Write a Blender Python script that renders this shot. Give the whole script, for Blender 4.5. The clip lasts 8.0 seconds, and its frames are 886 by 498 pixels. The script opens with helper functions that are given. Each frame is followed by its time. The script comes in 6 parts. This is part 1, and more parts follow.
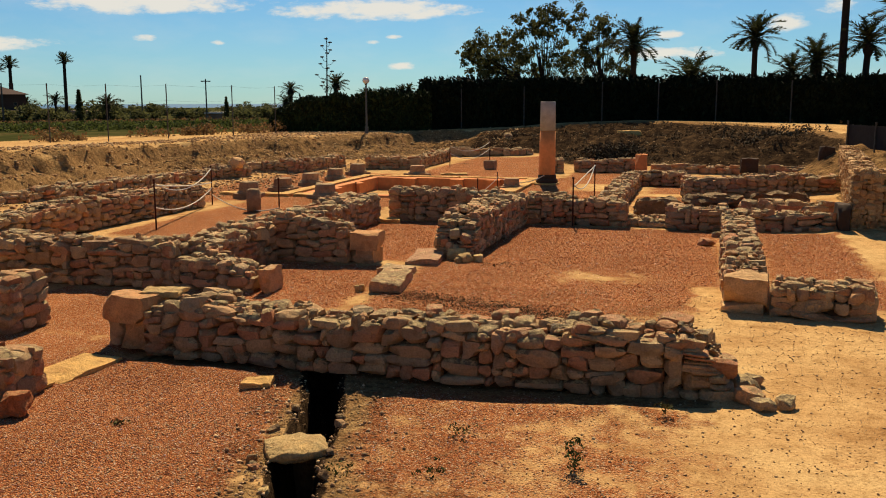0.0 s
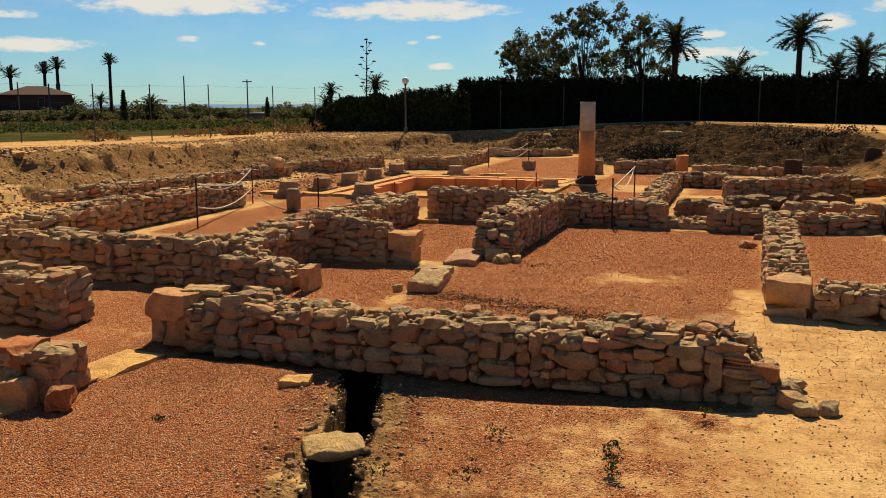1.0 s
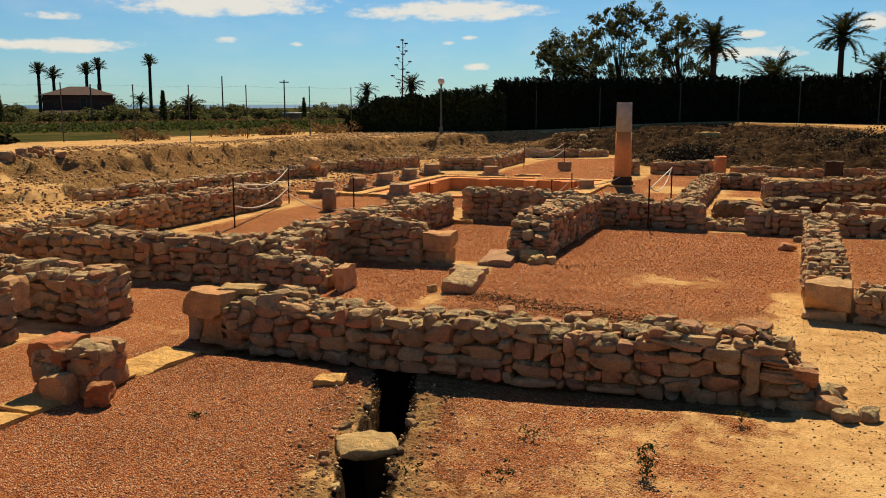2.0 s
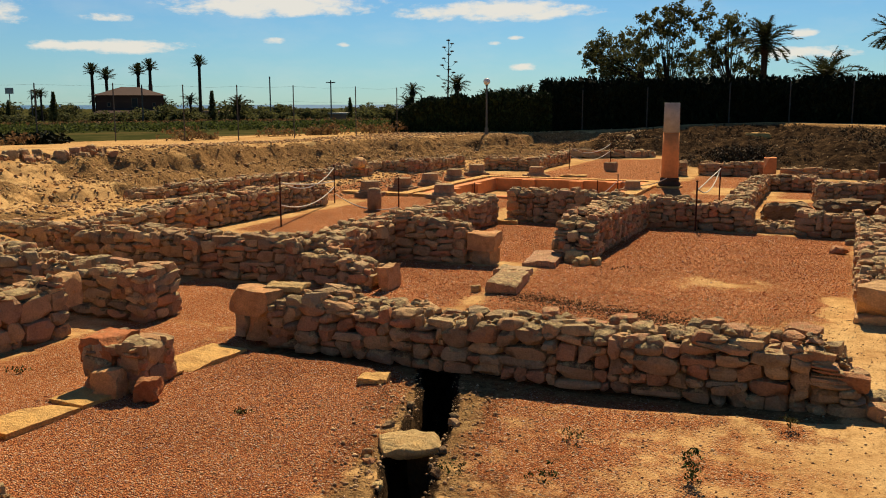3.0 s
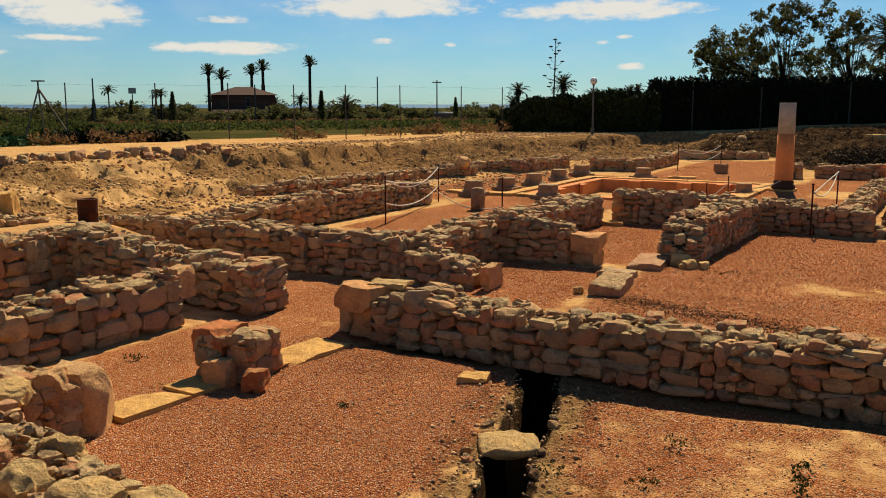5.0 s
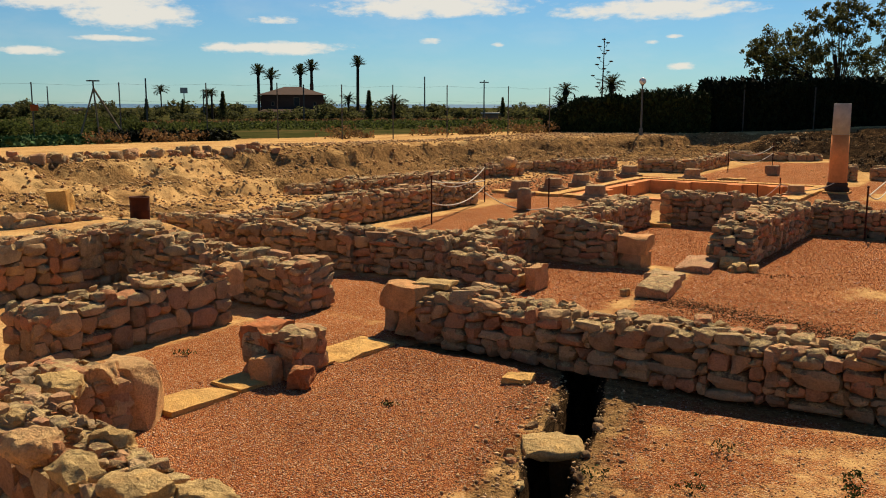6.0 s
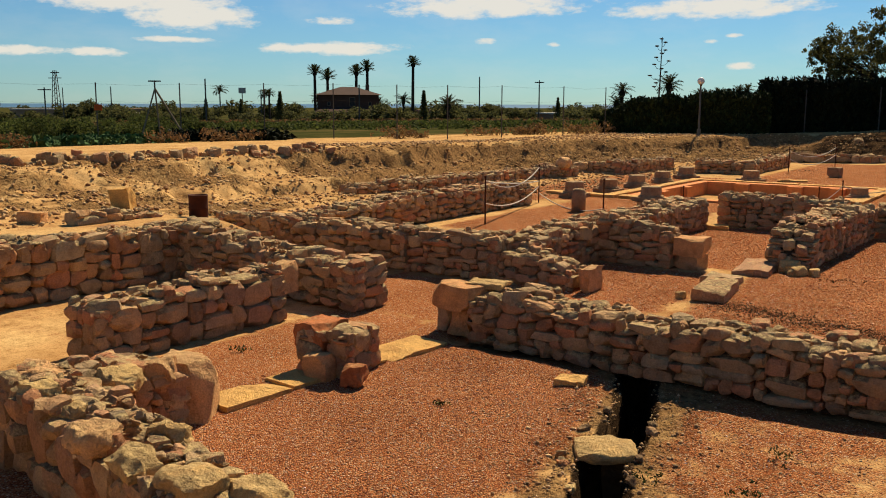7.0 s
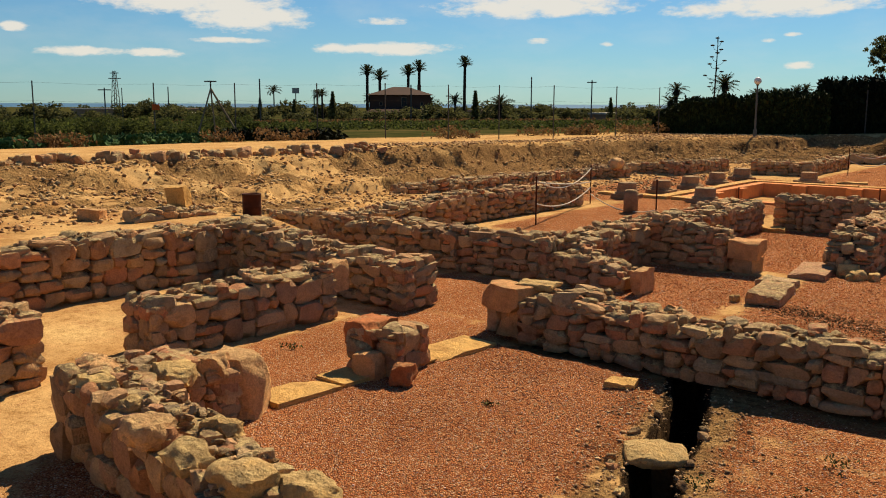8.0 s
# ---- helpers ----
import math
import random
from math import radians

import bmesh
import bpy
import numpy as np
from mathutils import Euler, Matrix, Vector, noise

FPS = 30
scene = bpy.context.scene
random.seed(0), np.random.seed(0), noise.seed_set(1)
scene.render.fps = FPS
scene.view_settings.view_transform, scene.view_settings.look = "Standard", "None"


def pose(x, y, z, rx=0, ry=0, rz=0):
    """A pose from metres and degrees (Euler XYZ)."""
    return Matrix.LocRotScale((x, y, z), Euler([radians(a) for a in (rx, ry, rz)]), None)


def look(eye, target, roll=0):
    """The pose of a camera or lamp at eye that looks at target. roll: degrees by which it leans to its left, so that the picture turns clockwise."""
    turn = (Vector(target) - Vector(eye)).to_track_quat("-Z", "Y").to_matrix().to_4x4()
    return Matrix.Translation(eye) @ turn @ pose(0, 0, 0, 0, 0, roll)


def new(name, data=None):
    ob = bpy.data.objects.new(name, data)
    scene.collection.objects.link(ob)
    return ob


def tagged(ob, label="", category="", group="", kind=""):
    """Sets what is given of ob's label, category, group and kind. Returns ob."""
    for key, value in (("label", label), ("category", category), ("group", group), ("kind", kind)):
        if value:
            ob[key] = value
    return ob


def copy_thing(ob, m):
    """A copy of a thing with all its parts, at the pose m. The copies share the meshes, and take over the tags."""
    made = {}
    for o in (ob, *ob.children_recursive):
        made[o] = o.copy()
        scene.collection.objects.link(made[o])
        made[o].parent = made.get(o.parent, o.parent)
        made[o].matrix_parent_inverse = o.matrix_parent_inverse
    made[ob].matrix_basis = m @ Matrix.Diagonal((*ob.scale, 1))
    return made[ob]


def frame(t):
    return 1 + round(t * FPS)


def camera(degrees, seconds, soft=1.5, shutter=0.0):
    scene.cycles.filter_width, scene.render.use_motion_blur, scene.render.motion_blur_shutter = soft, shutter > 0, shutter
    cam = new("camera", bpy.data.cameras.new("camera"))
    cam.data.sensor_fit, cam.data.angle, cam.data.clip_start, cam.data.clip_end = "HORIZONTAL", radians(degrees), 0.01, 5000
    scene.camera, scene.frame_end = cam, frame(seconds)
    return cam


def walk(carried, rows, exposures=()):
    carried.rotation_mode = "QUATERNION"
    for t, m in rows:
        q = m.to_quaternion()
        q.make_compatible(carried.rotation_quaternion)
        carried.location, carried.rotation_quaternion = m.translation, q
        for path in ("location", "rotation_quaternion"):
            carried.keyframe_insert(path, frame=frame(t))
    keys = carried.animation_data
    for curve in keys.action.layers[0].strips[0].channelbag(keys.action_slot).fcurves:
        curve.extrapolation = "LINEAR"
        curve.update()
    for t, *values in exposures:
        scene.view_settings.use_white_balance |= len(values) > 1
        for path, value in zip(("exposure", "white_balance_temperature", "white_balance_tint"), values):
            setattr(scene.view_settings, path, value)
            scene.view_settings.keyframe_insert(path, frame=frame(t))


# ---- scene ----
EYE = (0.0, 0.0, 2.5)
cam = camera(52.2, 8.0, soft=1.0)
PAN = [  # seconds, heading, tilt, roll
    (0.0, 15.500, -9.210, 0.143),
    (0.5, 16.820, -9.193, 0.144),
    (1.0, 17.946, -9.182, 0.118),
    (1.5, 18.932, -9.168, 0.100),
    (3.0, 23.017, -9.135, 0.068),
    (3.5, 24.419, -9.139, 0.071),
    (4.0, 26.277, -9.141, 0.062),
    (4.5, 28.036, -9.146, 0.036),
    (6.0, 32.542, -9.151, -0.101),
    (6.5, 34.153, -9.156, -0.137),
    (7.0, 35.964, -9.151, -0.147),
    (7.5, 37.487, -9.151, -0.180),
    (8.0, 39.187, -9.157, -0.179),
]
walk(cam, [(t, pose(*EYE, 90 + tilt, roll, head)) for t, head, tilt, roll in PAN], [(0.0, 0.54, 6820, 10)])

# ---------------------------------------------------------------- light
SUN_WAY = Vector((-0.20, 0.92, 1.0)).normalized()
sun = new("sun", bpy.data.lights.new("sun", "SUN"))
sun.data.energy, sun.data.angle, sun.data.color = 5.0, radians(0.55), (1.0, 0.86, 0.64)
sun.matrix_world = look((0, 0, 30), Vector((0, 0, 30)) - SUN_WAY)

world = bpy.data.worlds.new("sky")
scene.world = world
world.use_nodes = True
wn, wl = world.node_tree.nodes, world.node_tree.links
wn.clear()


def wnode(kind, **kw):
    n = wn.new(kind)
    for k, v in kw.items():
        n.inputs[k].default_value = v
    return n


def wmath(op, a, b=None, c=None, clamp=False):
    n = wn.new("ShaderNodeMath")
    n.operation, n.use_clamp = op, clamp
    for i, v in enumerate((a, b, c)):
        if v is None:
            continue
        if isinstance(v, (int, float)):
            n.inputs[i].default_value = v
        else:
            wl.new(v, n.inputs[i])
    return n.outputs[0]


sky = wn.new("ShaderNodeTexSky")
sky.sky_type, sky.sun_disc = "NISHITA", False
sky.sun_elevation, sky.sun_rotation = math.asin(SUN_WAY.z), math.atan2(SUN_WAY.x, SUN_WAY.y)
sky.air_density, sky.dust_density, sky.ozone_density, sky.altitude = 1.0, 0.05, 3.6, 0
coord = wn.new("ShaderNodeTexCoord")
split = wn.new("ShaderNodeSeparateXYZ")
wl.new(coord.outputs["Generated"], split.inputs[0])
azim = wmath("MULTIPLY", wmath("ARCTAN2", wmath("MULTIPLY", split.outputs[0], -1), split.outputs[1]), 57.2958)
elev = wmath("MULTIPLY", wmath("ARCSINE", split.outputs[2]), 57.2958)
spot = wn.new("ShaderNodeCombineXYZ")
wl.new(azim, spot.inputs[0]), wl.new(wmath("MULTIPLY", elev, 2.6), spot.inputs[1])
ragged = wnode("ShaderNodeTexNoise", Scale=0.55, Detail=7.0, Roughness=0.62)
wl.new(spot.outputs[0], ragged.inputs["Vector"])
fine = wnode("ShaderNodeTexNoise", Scale=0.16, Detail=6.0, Roughness=0.6)
wl.new(spot.outputs[0], fine.inputs["Vector"])
# cumulus streaks: heading, elevation, half width, half height, thickness
CLOUDS = [
    (19.8, 5.6, 6.9, 0.72, 1.0), (33.4, 3.8, 0.9, 0.25, 0.8), (17.9, 2.2, 1.1, 0.29, 0.9), (19.8, 3.7, 0.6, 0.18, 0.8),
    (18.5, 4.0, 0.6, 0.14, 0.7), (29.2, 3.6, 0.5, 0.21, 0.8), (1.9, 2.9, 3.6, 0.43, 0.9), (1.9, 4.0, 1.0, 0.29, 0.8),
    (-4.9, 4.5, 1.2, 0.57, 0.9), (-7.4, 5.3, 1.2, 0.43, 0.8), (42.5, 3.3, 5.2, 0.47, 1.1), (51.3, 5.1, 4.4, 1.00, 1.1),
    (53.6, 5.8, 6.7, 0.79, 1.1), (42.8, 5.0, 1.7, 0.29, 0.8), (63.9, 4.2, 1.0, 0.32, 1.0), (60.7, 2.9, 2.8, 0.36, 0.9),
    (56.6, 2.9, 1.9, 0.29, 0.9), (52.1, 3.7, 3.0, 0.21, 0.8), (33.5, 5.9, 7.1, 0.86, 1.1),
]
cover = None
for az, el, wide, tall, thick in CLOUDS:
    du = wmath("DIVIDE", wmath("SUBTRACT", azim, az), wide)
    dv = wmath("DIVIDE", wmath("SUBTRACT", elev, el), tall)
    near = wmath("SUBTRACT", 1.0, wmath("ADD", wmath("MULTIPLY", du, du), wmath("MULTIPLY", dv, dv)))
    near = wmath("MULTIPLY", wmath("MAXIMUM", near, -3.0), thick * 1.1)
    cover = near if cover is None else wmath("MAXIMUM", cover, near)
body = wmath("ADD", cover, wmath("MULTIPLY", wmath("SUBTRACT", ragged.outputs[0], 0.5), 3.2))
mask = wn.new("ShaderNodeMapRange")
mask.interpolation_type = "SMOOTHSTEP"
mask.inputs["From Min"].default_value, mask.inputs["From Max"].default_value = 0.0, 1.0
wl.new(body, mask.inputs["Value"])
haze = wn.new("ShaderNodeMapRange")
haze.inputs["From Min"].default_value, haze.inputs["From Max"].default_value = 0.46, 0.80
haze.inputs["To Max"].default_value = 0.16
wl.new(fine.outputs[0], haze.inputs["Value"])
low_down = wn.new("ShaderNodeMapRange")
low_down.interpolation_type = "SMOOTHSTEP"
low_down.inputs["From Min"].default_value, low_down.inputs["From Max"].default_value = 28.0, 8.0
wl.new(elev, low_down.inputs["Value"])
total = wmath("MAXIMUM", wmath("MULTIPLY", mask.outputs[0], 0.9), wmath("MULTIPLY", haze.outputs[0], low_down.outputs[0]))
white = wn.new("ShaderNodeMix")
white.data_type = "RGBA"
wl.new(wmath("MULTIPLY", total, 1.0), white.inputs["Factor"])
tone = wn.new("ShaderNodeMix")
tone.data_type, tone.blend_type = "RGBA", "MULTIPLY"
tone.inputs["Factor"].default_value = 1.0
tone.inputs["B"].default_value = (0.53, 0.86, 1.11, 1)
wl.new(sky.outputs[0], tone.inputs["A"])
wl.new(tone.outputs["Result"], white.inputs["A"])
white.inputs["B"].default_value = (11.0, 10.6, 9.6, 1)
back = wnode("ShaderNodeBackground", Strength=0.0515)
wl.new(white.outputs["Result"], back.inputs["Color"])
wout = wn.new("ShaderNodeOutputWorld")
wl.new(back.outputs[0], wout.inputs[0])

# ---------------------------------------------------------------- materials


def material(name, rough=0.9):
    m = bpy.data.materials.new(name)
    m.use_nodes = True
    nt = m.node_tree
    bsdf = nt.nodes["Principled BSDF"]
    bsdf.inputs["Roughness"].default_value = rough
    bsdf.inputs["Specular IOR Level"].default_value = 0.12
    return m, nt, bsdf


def noise_tex(nt, scale, detail=5.0, rough=0.6, vec=None, offset=None):
    n = nt.nodes.new("ShaderNodeTexNoise")
    n.inputs["Scale"].default_value, n.inputs["Detail"].default_value, n.inputs["Roughness"].default_value = scale, detail, rough
    if vec is not None:
        nt.links.new(vec, n.inputs["Vector"])
    return n.outputs[0]


def ramp(nt, fac, stops):
    r = nt.nodes.new("ShaderNodeValToRGB")
    while len(r.color_ramp.elements) < len(stops):
        r.color_ramp.elements.new(0.5)
    for e, (p, c) in zip(r.color_ramp.elements, stops):
        e.position, e.color = p, (*c, 1) if len(c) == 3 else c
    nt.links.new(fac, r.inputs[0])
    return r.outputs[0]


def mix(nt, fac, a, b, blend="MIX"):
    n = nt.nodes.new("ShaderNodeMix")
    n.data_type, n.blend_type = "RGBA", blend
    for sock, v in (("Factor", fac), ("A", a), ("B", b)):
        if isinstance(v, (int, float)):
            n.inputs[sock].default_value = v
        elif isinstance(v, tuple):
            n.inputs[sock].default_value = (*v, 1)
        else:
            nt.links.new(v, n.inputs[sock])
    return n.outputs["Result"]


def calc(nt, op, a, b=0.0, clamp=False):
    n = nt.nodes.new("ShaderNodeMath")
    n.operation, n.use_clamp = op, clamp
    for i, v in enumerate((a, b)):
        if isinstance(v, (int, float)):
            n.inputs[i].default_value = v
        else:
            nt.links.new(v, n.inputs[i])
    return n.outputs[0]


def smooth(nt, v, lo, hi):
    n = nt.nodes.new("ShaderNodeMapRange")
    n.interpolation_type = "SMOOTHSTEP"
    n.inputs["From Min"].default_value, n.inputs["From Max"].default_value = lo, hi
    nt.links.new(v, n.inputs["Value"])
    return n.outputs[0]


def relief(nt, bsdf, height, strength=0.5, distance=0.02):
    b = nt.nodes.new("ShaderNodeBump")
    b.inputs["Strength"].default_value, b.inputs["Distance"].default_value = strength, distance
    nt.links.new(height, b.inputs["Height"])
    nt.links.new(b.outputs[0], bsdf.inputs["Normal"])


def where(nt):
    return nt.nodes.new("ShaderNodeNewGeometry").outputs["Position"]


def stone_material(name, stops, lichen=0.85, island=False):
    """Rubble limestone: each stone its own tint, stains, pitted grain and grey crust on upper sides, with sunlit
    paleness painted into it.
    """
    m, nt, bsdf = material(name, 0.92)
    geo = nt.nodes.new("ShaderNodeNewGeometry")
    pos = geo.outputs["Position"]
    rnd = geo.outputs["Random Per Island"] if island else nt.nodes.new("ShaderNodeObjectInfo").outputs["Random"]
    base = ramp(nt, rnd, stops)
    stain = ramp(nt, noise_tex(nt, 5.0, 6, 0.65, pos), [(0.30, (0.72, 0.64, 0.58)), (0.5, (1.05, 1.05, 1.05)), (0.75, (1.3, 1.25, 1.15))])
    grain = ramp(nt, noise_tex(nt, 55.0, 5, 0.7, pos), [(0.3, (0.80, 0.76, 0.72)), (0.55, (1.08, 1.07, 1.06)), (0.75, (1.25, 1.22, 1.18))])
    col = mix(nt, 1.0, mix(nt, 1.0, base, stain, "MULTIPLY"), grain, "MULTIPLY")
    sep = nt.nodes.new("ShaderNodeSeparateXYZ")
    nt.links.new(geo.outputs["Normal"], sep.inputs[0])
    own = calc(nt, "MULTIPLY", calc(nt, "SUBTRACT", calc(nt, "FRACT", calc(nt, "MULTIPLY", rnd, 7.31)), 0.5), 0.30)
    patch = calc(nt, "ADD", noise_tex(nt, 6.5, 7, 0.72, pos), own)
    crust = calc(nt, "MULTIPLY", smooth(nt, sep.outputs[2], 0.15, 0.75), smooth(nt, patch, 0.38, 0.56))
    crust = calc(nt, "MULTIPLY", crust, lichen)
    # lichen greys; the pale stops brighten upper faces as if sunlit
    grey = ramp(nt, noise_tex(nt, 13.0, 8, 0.75, pos), [(0.34, (0.045, 0.036, 0.024)), (0.46, (0.16, 0.115, 0.060)), (0.55, (0.46, 0.33, 0.145)), (0.68, (0.70, 0.52, 0.24))])
    col = mix(nt, crust, col, grey)
    # thin dark algae in hollows of all sides
    algae = calc(nt, "MULTIPLY", smooth(nt, noise_tex(nt, 3.2, 8, 0.7, pos), 0.52, 0.70), 0.35 * min(1.0, lichen + 0.2))
    col = mix(nt, algae, col, (0.085, 0.062, 0.040))
    nt.links.new(col, bsdf.inputs["Base Color"])
    h = calc(nt, "ADD", calc(nt, "MULTIPLY", noise_tex(nt, 14.0, 6, 0.65, pos), 1.0), calc(nt, "MULTIPLY", noise_tex(nt, 70.0, 4, 0.7, pos), 0.35))
    relief(nt, bsdf, h, 1.0, 0.05)
    return m


RUBBLE = [(0.0, (0.315, 0.191, 0.099)), (0.22, (0.508, 0.313, 0.147)), (0.42, (0.437, 0.198, 0.092)), (0.6, (0.570, 0.367, 0.176)), (0.78, (0.328, 0.239, 0.139)), (0.9, (0.532, 0.217, 0.099)), (1.0, (0.461, 0.307, 0.161))]
M_STONE = stone_material("rubble_limestone", RUBBLE)
M_STONE_FILL = stone_material("rubble_limestone_fill", RUBBLE, island=True)
M_BLOCK = stone_material("dressed_sandstone", [(0.0, (0.598, 0.314, 0.130)), (0.5, (0.657, 0.389, 0.172)), (1.0, (0.579, 0.292, 0.118))], 0.4)
M_BLOCKRED = stone_material("red_sandstone", [(0.0, (0.447, 0.152, 0.053)), (1.0, (0.500, 0.179, 0.066))], 0.35)
M_SLAB = stone_material("pale_slab", [(0.0, (0.583, 0.330, 0.100)), (1.0, (0.629, 0.370, 0.121))], 0.12)
M_COBBLE = stone_material("pale_cobble", [(0.0, (0.411, 0.223, 0.089)), (0.5, (0.536, 0.340, 0.152)), (1.0, (0.322, 0.161, 0.066))], 0.0, island=True)
M_COBBLE_ONE = stone_material("pale_cobble_stone", [(0.0, (0.411, 0.223, 0.089)), (0.5, (0.536, 0.340, 0.152)), (1.0, (0.322, 0.161, 0.066))], 0.0)
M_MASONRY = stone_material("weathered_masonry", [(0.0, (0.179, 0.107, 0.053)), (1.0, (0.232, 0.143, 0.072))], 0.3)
M_GREYROCK = stone_material("lichened_rock", [(0.0, (0.509, 0.325, 0.129)), (1.0, (0.626, 0.418, 0.164))], 0.5)


def plain(name, color, rough=0.8, metal=0.0, vary=0.25, scale=20.0, bump=0.25):
    m, nt, bsdf = material(name, rough)
    bsdf.inputs["Metallic"].default_value = metal
    pos = where(nt)
    n = noise_tex(nt, scale, 6, 0.65, pos)
    col = mix(nt, n, tuple(c * (1 - vary) for c in color), tuple(min(1, c * (1 + vary)) for c in color))
    big = ramp(nt, noise_tex(nt, scale * 0.12, 4, 0.6, pos), [(0.3, (0.78, 0.78, 0.78)), (0.7, (1.12, 1.12, 1.12))])
    nt.links.new(mix(nt, 1.0, col, big, "MULTIPLY"), bsdf.inputs["Base Color"])
    relief(nt, bsdf, n, bump, 0.01)
    return m


M_CORE = plain("earth_mortar", (0.082, 0.048, 0.025), 0.95, vary=0.5, scale=25, bump=0.8)
M_PLASTER = plain("red_plaster", (0.662, 0.241, 0.076), 0.9, vary=0.3, scale=9, bump=0.4)
M_CEMENT = plain("grey_cement", (0.36, 0.34, 0.29), 0.9, vary=0.15, scale=30)
M_RUST = plain("rusted_steel", (0.082, 0.023, 0.010), 0.75, 0.3, 0.5, 18, 0.3)
M_DARKSTONE = plain("dark_basalt", (0.061, 0.038, 0.023), 0.9, vary=0.4, scale=15, bump=0.6)
M_ROPE = plain("bleached_rope", (0.62, 0.55, 0.42), 0.9, vary=0.2, scale=120)
M_POST = plain("galvanised_post", (0.08, 0.072, 0.06), 0.6, 0.4, 0.3, 40)
M_LAMP = plain("lamp_globe", (0.75, 0.72, 0.65), 0.35, vary=0.08, scale=10, bump=0.0)
M_LAMPPOST = plain("lamp_pole_paint", (0.107, 0.107, 0.090), 0.5, vary=0.15, scale=15)


def ground_material():
    m, nt, bsdf = material("site_ground", 1.0)
    bsdf.inputs["Specular IOR Level"].default_value = 0.0
    pos = where(nt)
    zone = nt.nodes.new("ShaderNodeAttribute")
    zone.attribute_name = "zones"
    sep = nt.nodes.new("ShaderNodeSeparateColor")
    nt.links.new(zone.outputs["Color"], sep.inputs[0])
    rough_edge = calc(nt, "MULTIPLY", calc(nt, "SUBTRACT", noise_tex(nt, 2.2, 8, 0.7, pos), 0.5), 1.6)
    grav = smooth(nt, calc(nt, "ADD", sep.outputs[0], rough_edge), 0.30, 0.72)
    veg = smooth(nt, calc(nt, "ADD", sep.outputs[1], calc(nt, "MULTIPLY", rough_edge, 0.8)), 0.35, 0.65)
    dirt = smooth(nt, calc(nt, "ADD", sep.outputs[2], rough_edge), 0.35, 0.75)
    # sand
    sand = ramp(nt, noise_tex(nt, 0.9, 8, 0.62, pos), [(0.3, (0.340, 0.179, 0.066)), (0.5, (0.500, 0.304, 0.125)), (0.72, (0.590, 0.393, 0.170))])
    speck = ramp(nt, noise_tex(nt, 40.0, 5, 0.75, pos), [(0.30, (0.50, 0.42, 0.36)), (0.48, (0.95, 0.93, 0.92)), (0.75, (1.2, 1.2, 1.18))])
    sand = mix(nt, 1.0, sand, speck, "MULTIPLY")
    trodden = ramp(nt, noise_tex(nt, 6.0, 10, 0.78, pos), [(0.34, (0.62, 0.54, 0.46)), (0.48, (0.98, 0.97, 0.96)), (0.66, (1.16, 1.16, 1.14))])
    sand = mix(nt, 1.0, sand, trodden, "MULTIPLY")
    # crushed red brick gravel, cells of two to three centimetres
    cells = nt.nodes.new("ShaderNodeTexVoronoi")
    cells.inputs["Scale"].default_value = 78.0
    nt.links.new(pos, cells.inputs["Vector"])
    tint = nt.nodes.new("ShaderNodeSeparateColor")
    nt.links.new(cells.outputs["Color"], tint.inputs[0])
    red = ramp(nt, tint.outputs[0], [(0.0, (0.310, 0.092, 0.036)), (0.35, (0.525, 0.179, 0.066)), (0.7, (0.622, 0.251, 0.100)), (0.9, (0.641, 0.351, 0.163)), (1.0, (0.759, 0.553, 0.374))])
    red = mix(nt, 1.0, red, ramp(nt, noise_tex(nt, 0.8, 6, 0.6, pos), [(0.3, (0.78, 0.76, 0.76)), (0.7, (1.12, 1.12, 1.12))]), "MULTIPLY")
    gaps = ramp(nt, cells.outputs["Distance"], [(0.25, (1, 1, 1)), (0.75, (0.5, 0.48, 0.46))])
    red = mix(nt, 1.0, red, gaps, "MULTIPLY")
    # bare dark soil
    soil = ramp(nt, noise_tex(nt, 15.0, 9, 0.78, pos), [(0.32, (0.089, 0.047, 0.020)), (0.5, (0.277, 0.152, 0.061)), (0.68, (0.464, 0.277, 0.117))])
    # dry field
    field = ramp(nt, noise_tex(nt, 0.35, 8, 0.65, pos), [(0.3, (0.023, 0.028, 0.009)), (0.5, (0.049, 0.049, 0.016)), (0.7, (0.107, 0.074, 0.029))])
    col = mix(nt, dirt, sand, soil)
    col = mix(nt, grav, col, red)
    col = mix(nt, veg, col, field)
    # scrub-covered dark earth of the spoil mound, deepened as slope shade; also drain shade
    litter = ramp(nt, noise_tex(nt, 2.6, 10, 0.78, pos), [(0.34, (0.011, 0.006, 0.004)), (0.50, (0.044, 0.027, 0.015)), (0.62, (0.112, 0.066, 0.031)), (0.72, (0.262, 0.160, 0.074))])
    dark_cover = smooth(nt, calc(nt, "ADD", zone.outputs["Alpha"], calc(nt, "MULTIPLY", rough_edge, 0.7)), 0.35, 0.65)
    col = mix(nt, dark_cover, col, litter)
    nt.links.new(col, bsdf.inputs["Base Color"])
    pebble = calc(nt, "MULTIPLY", calc(nt, "SUBTRACT", 0.8, cells.outputs["Distance"]), calc(nt, "ADD", calc(nt, "MULTIPLY", grav, 1.0), 0.15))
    h = calc(nt, "ADD", pebble, calc(nt, "MULTIPLY", noise_tex(nt, 26.0, 6, 0.7, pos), 0.6))
    rugged = calc(nt, "MULTIPLY", noise_tex(nt, 4.5, 8, 0.72, pos), calc(nt, "MULTIPLY", calc(nt, "MAXIMUM", dirt, dark_cover), 9.0))
    h = calc(nt, "ADD", h, rugged)
    relief(nt, bsdf, h, 0.9, 0.022)
    return m


M_GROUND = ground_material()


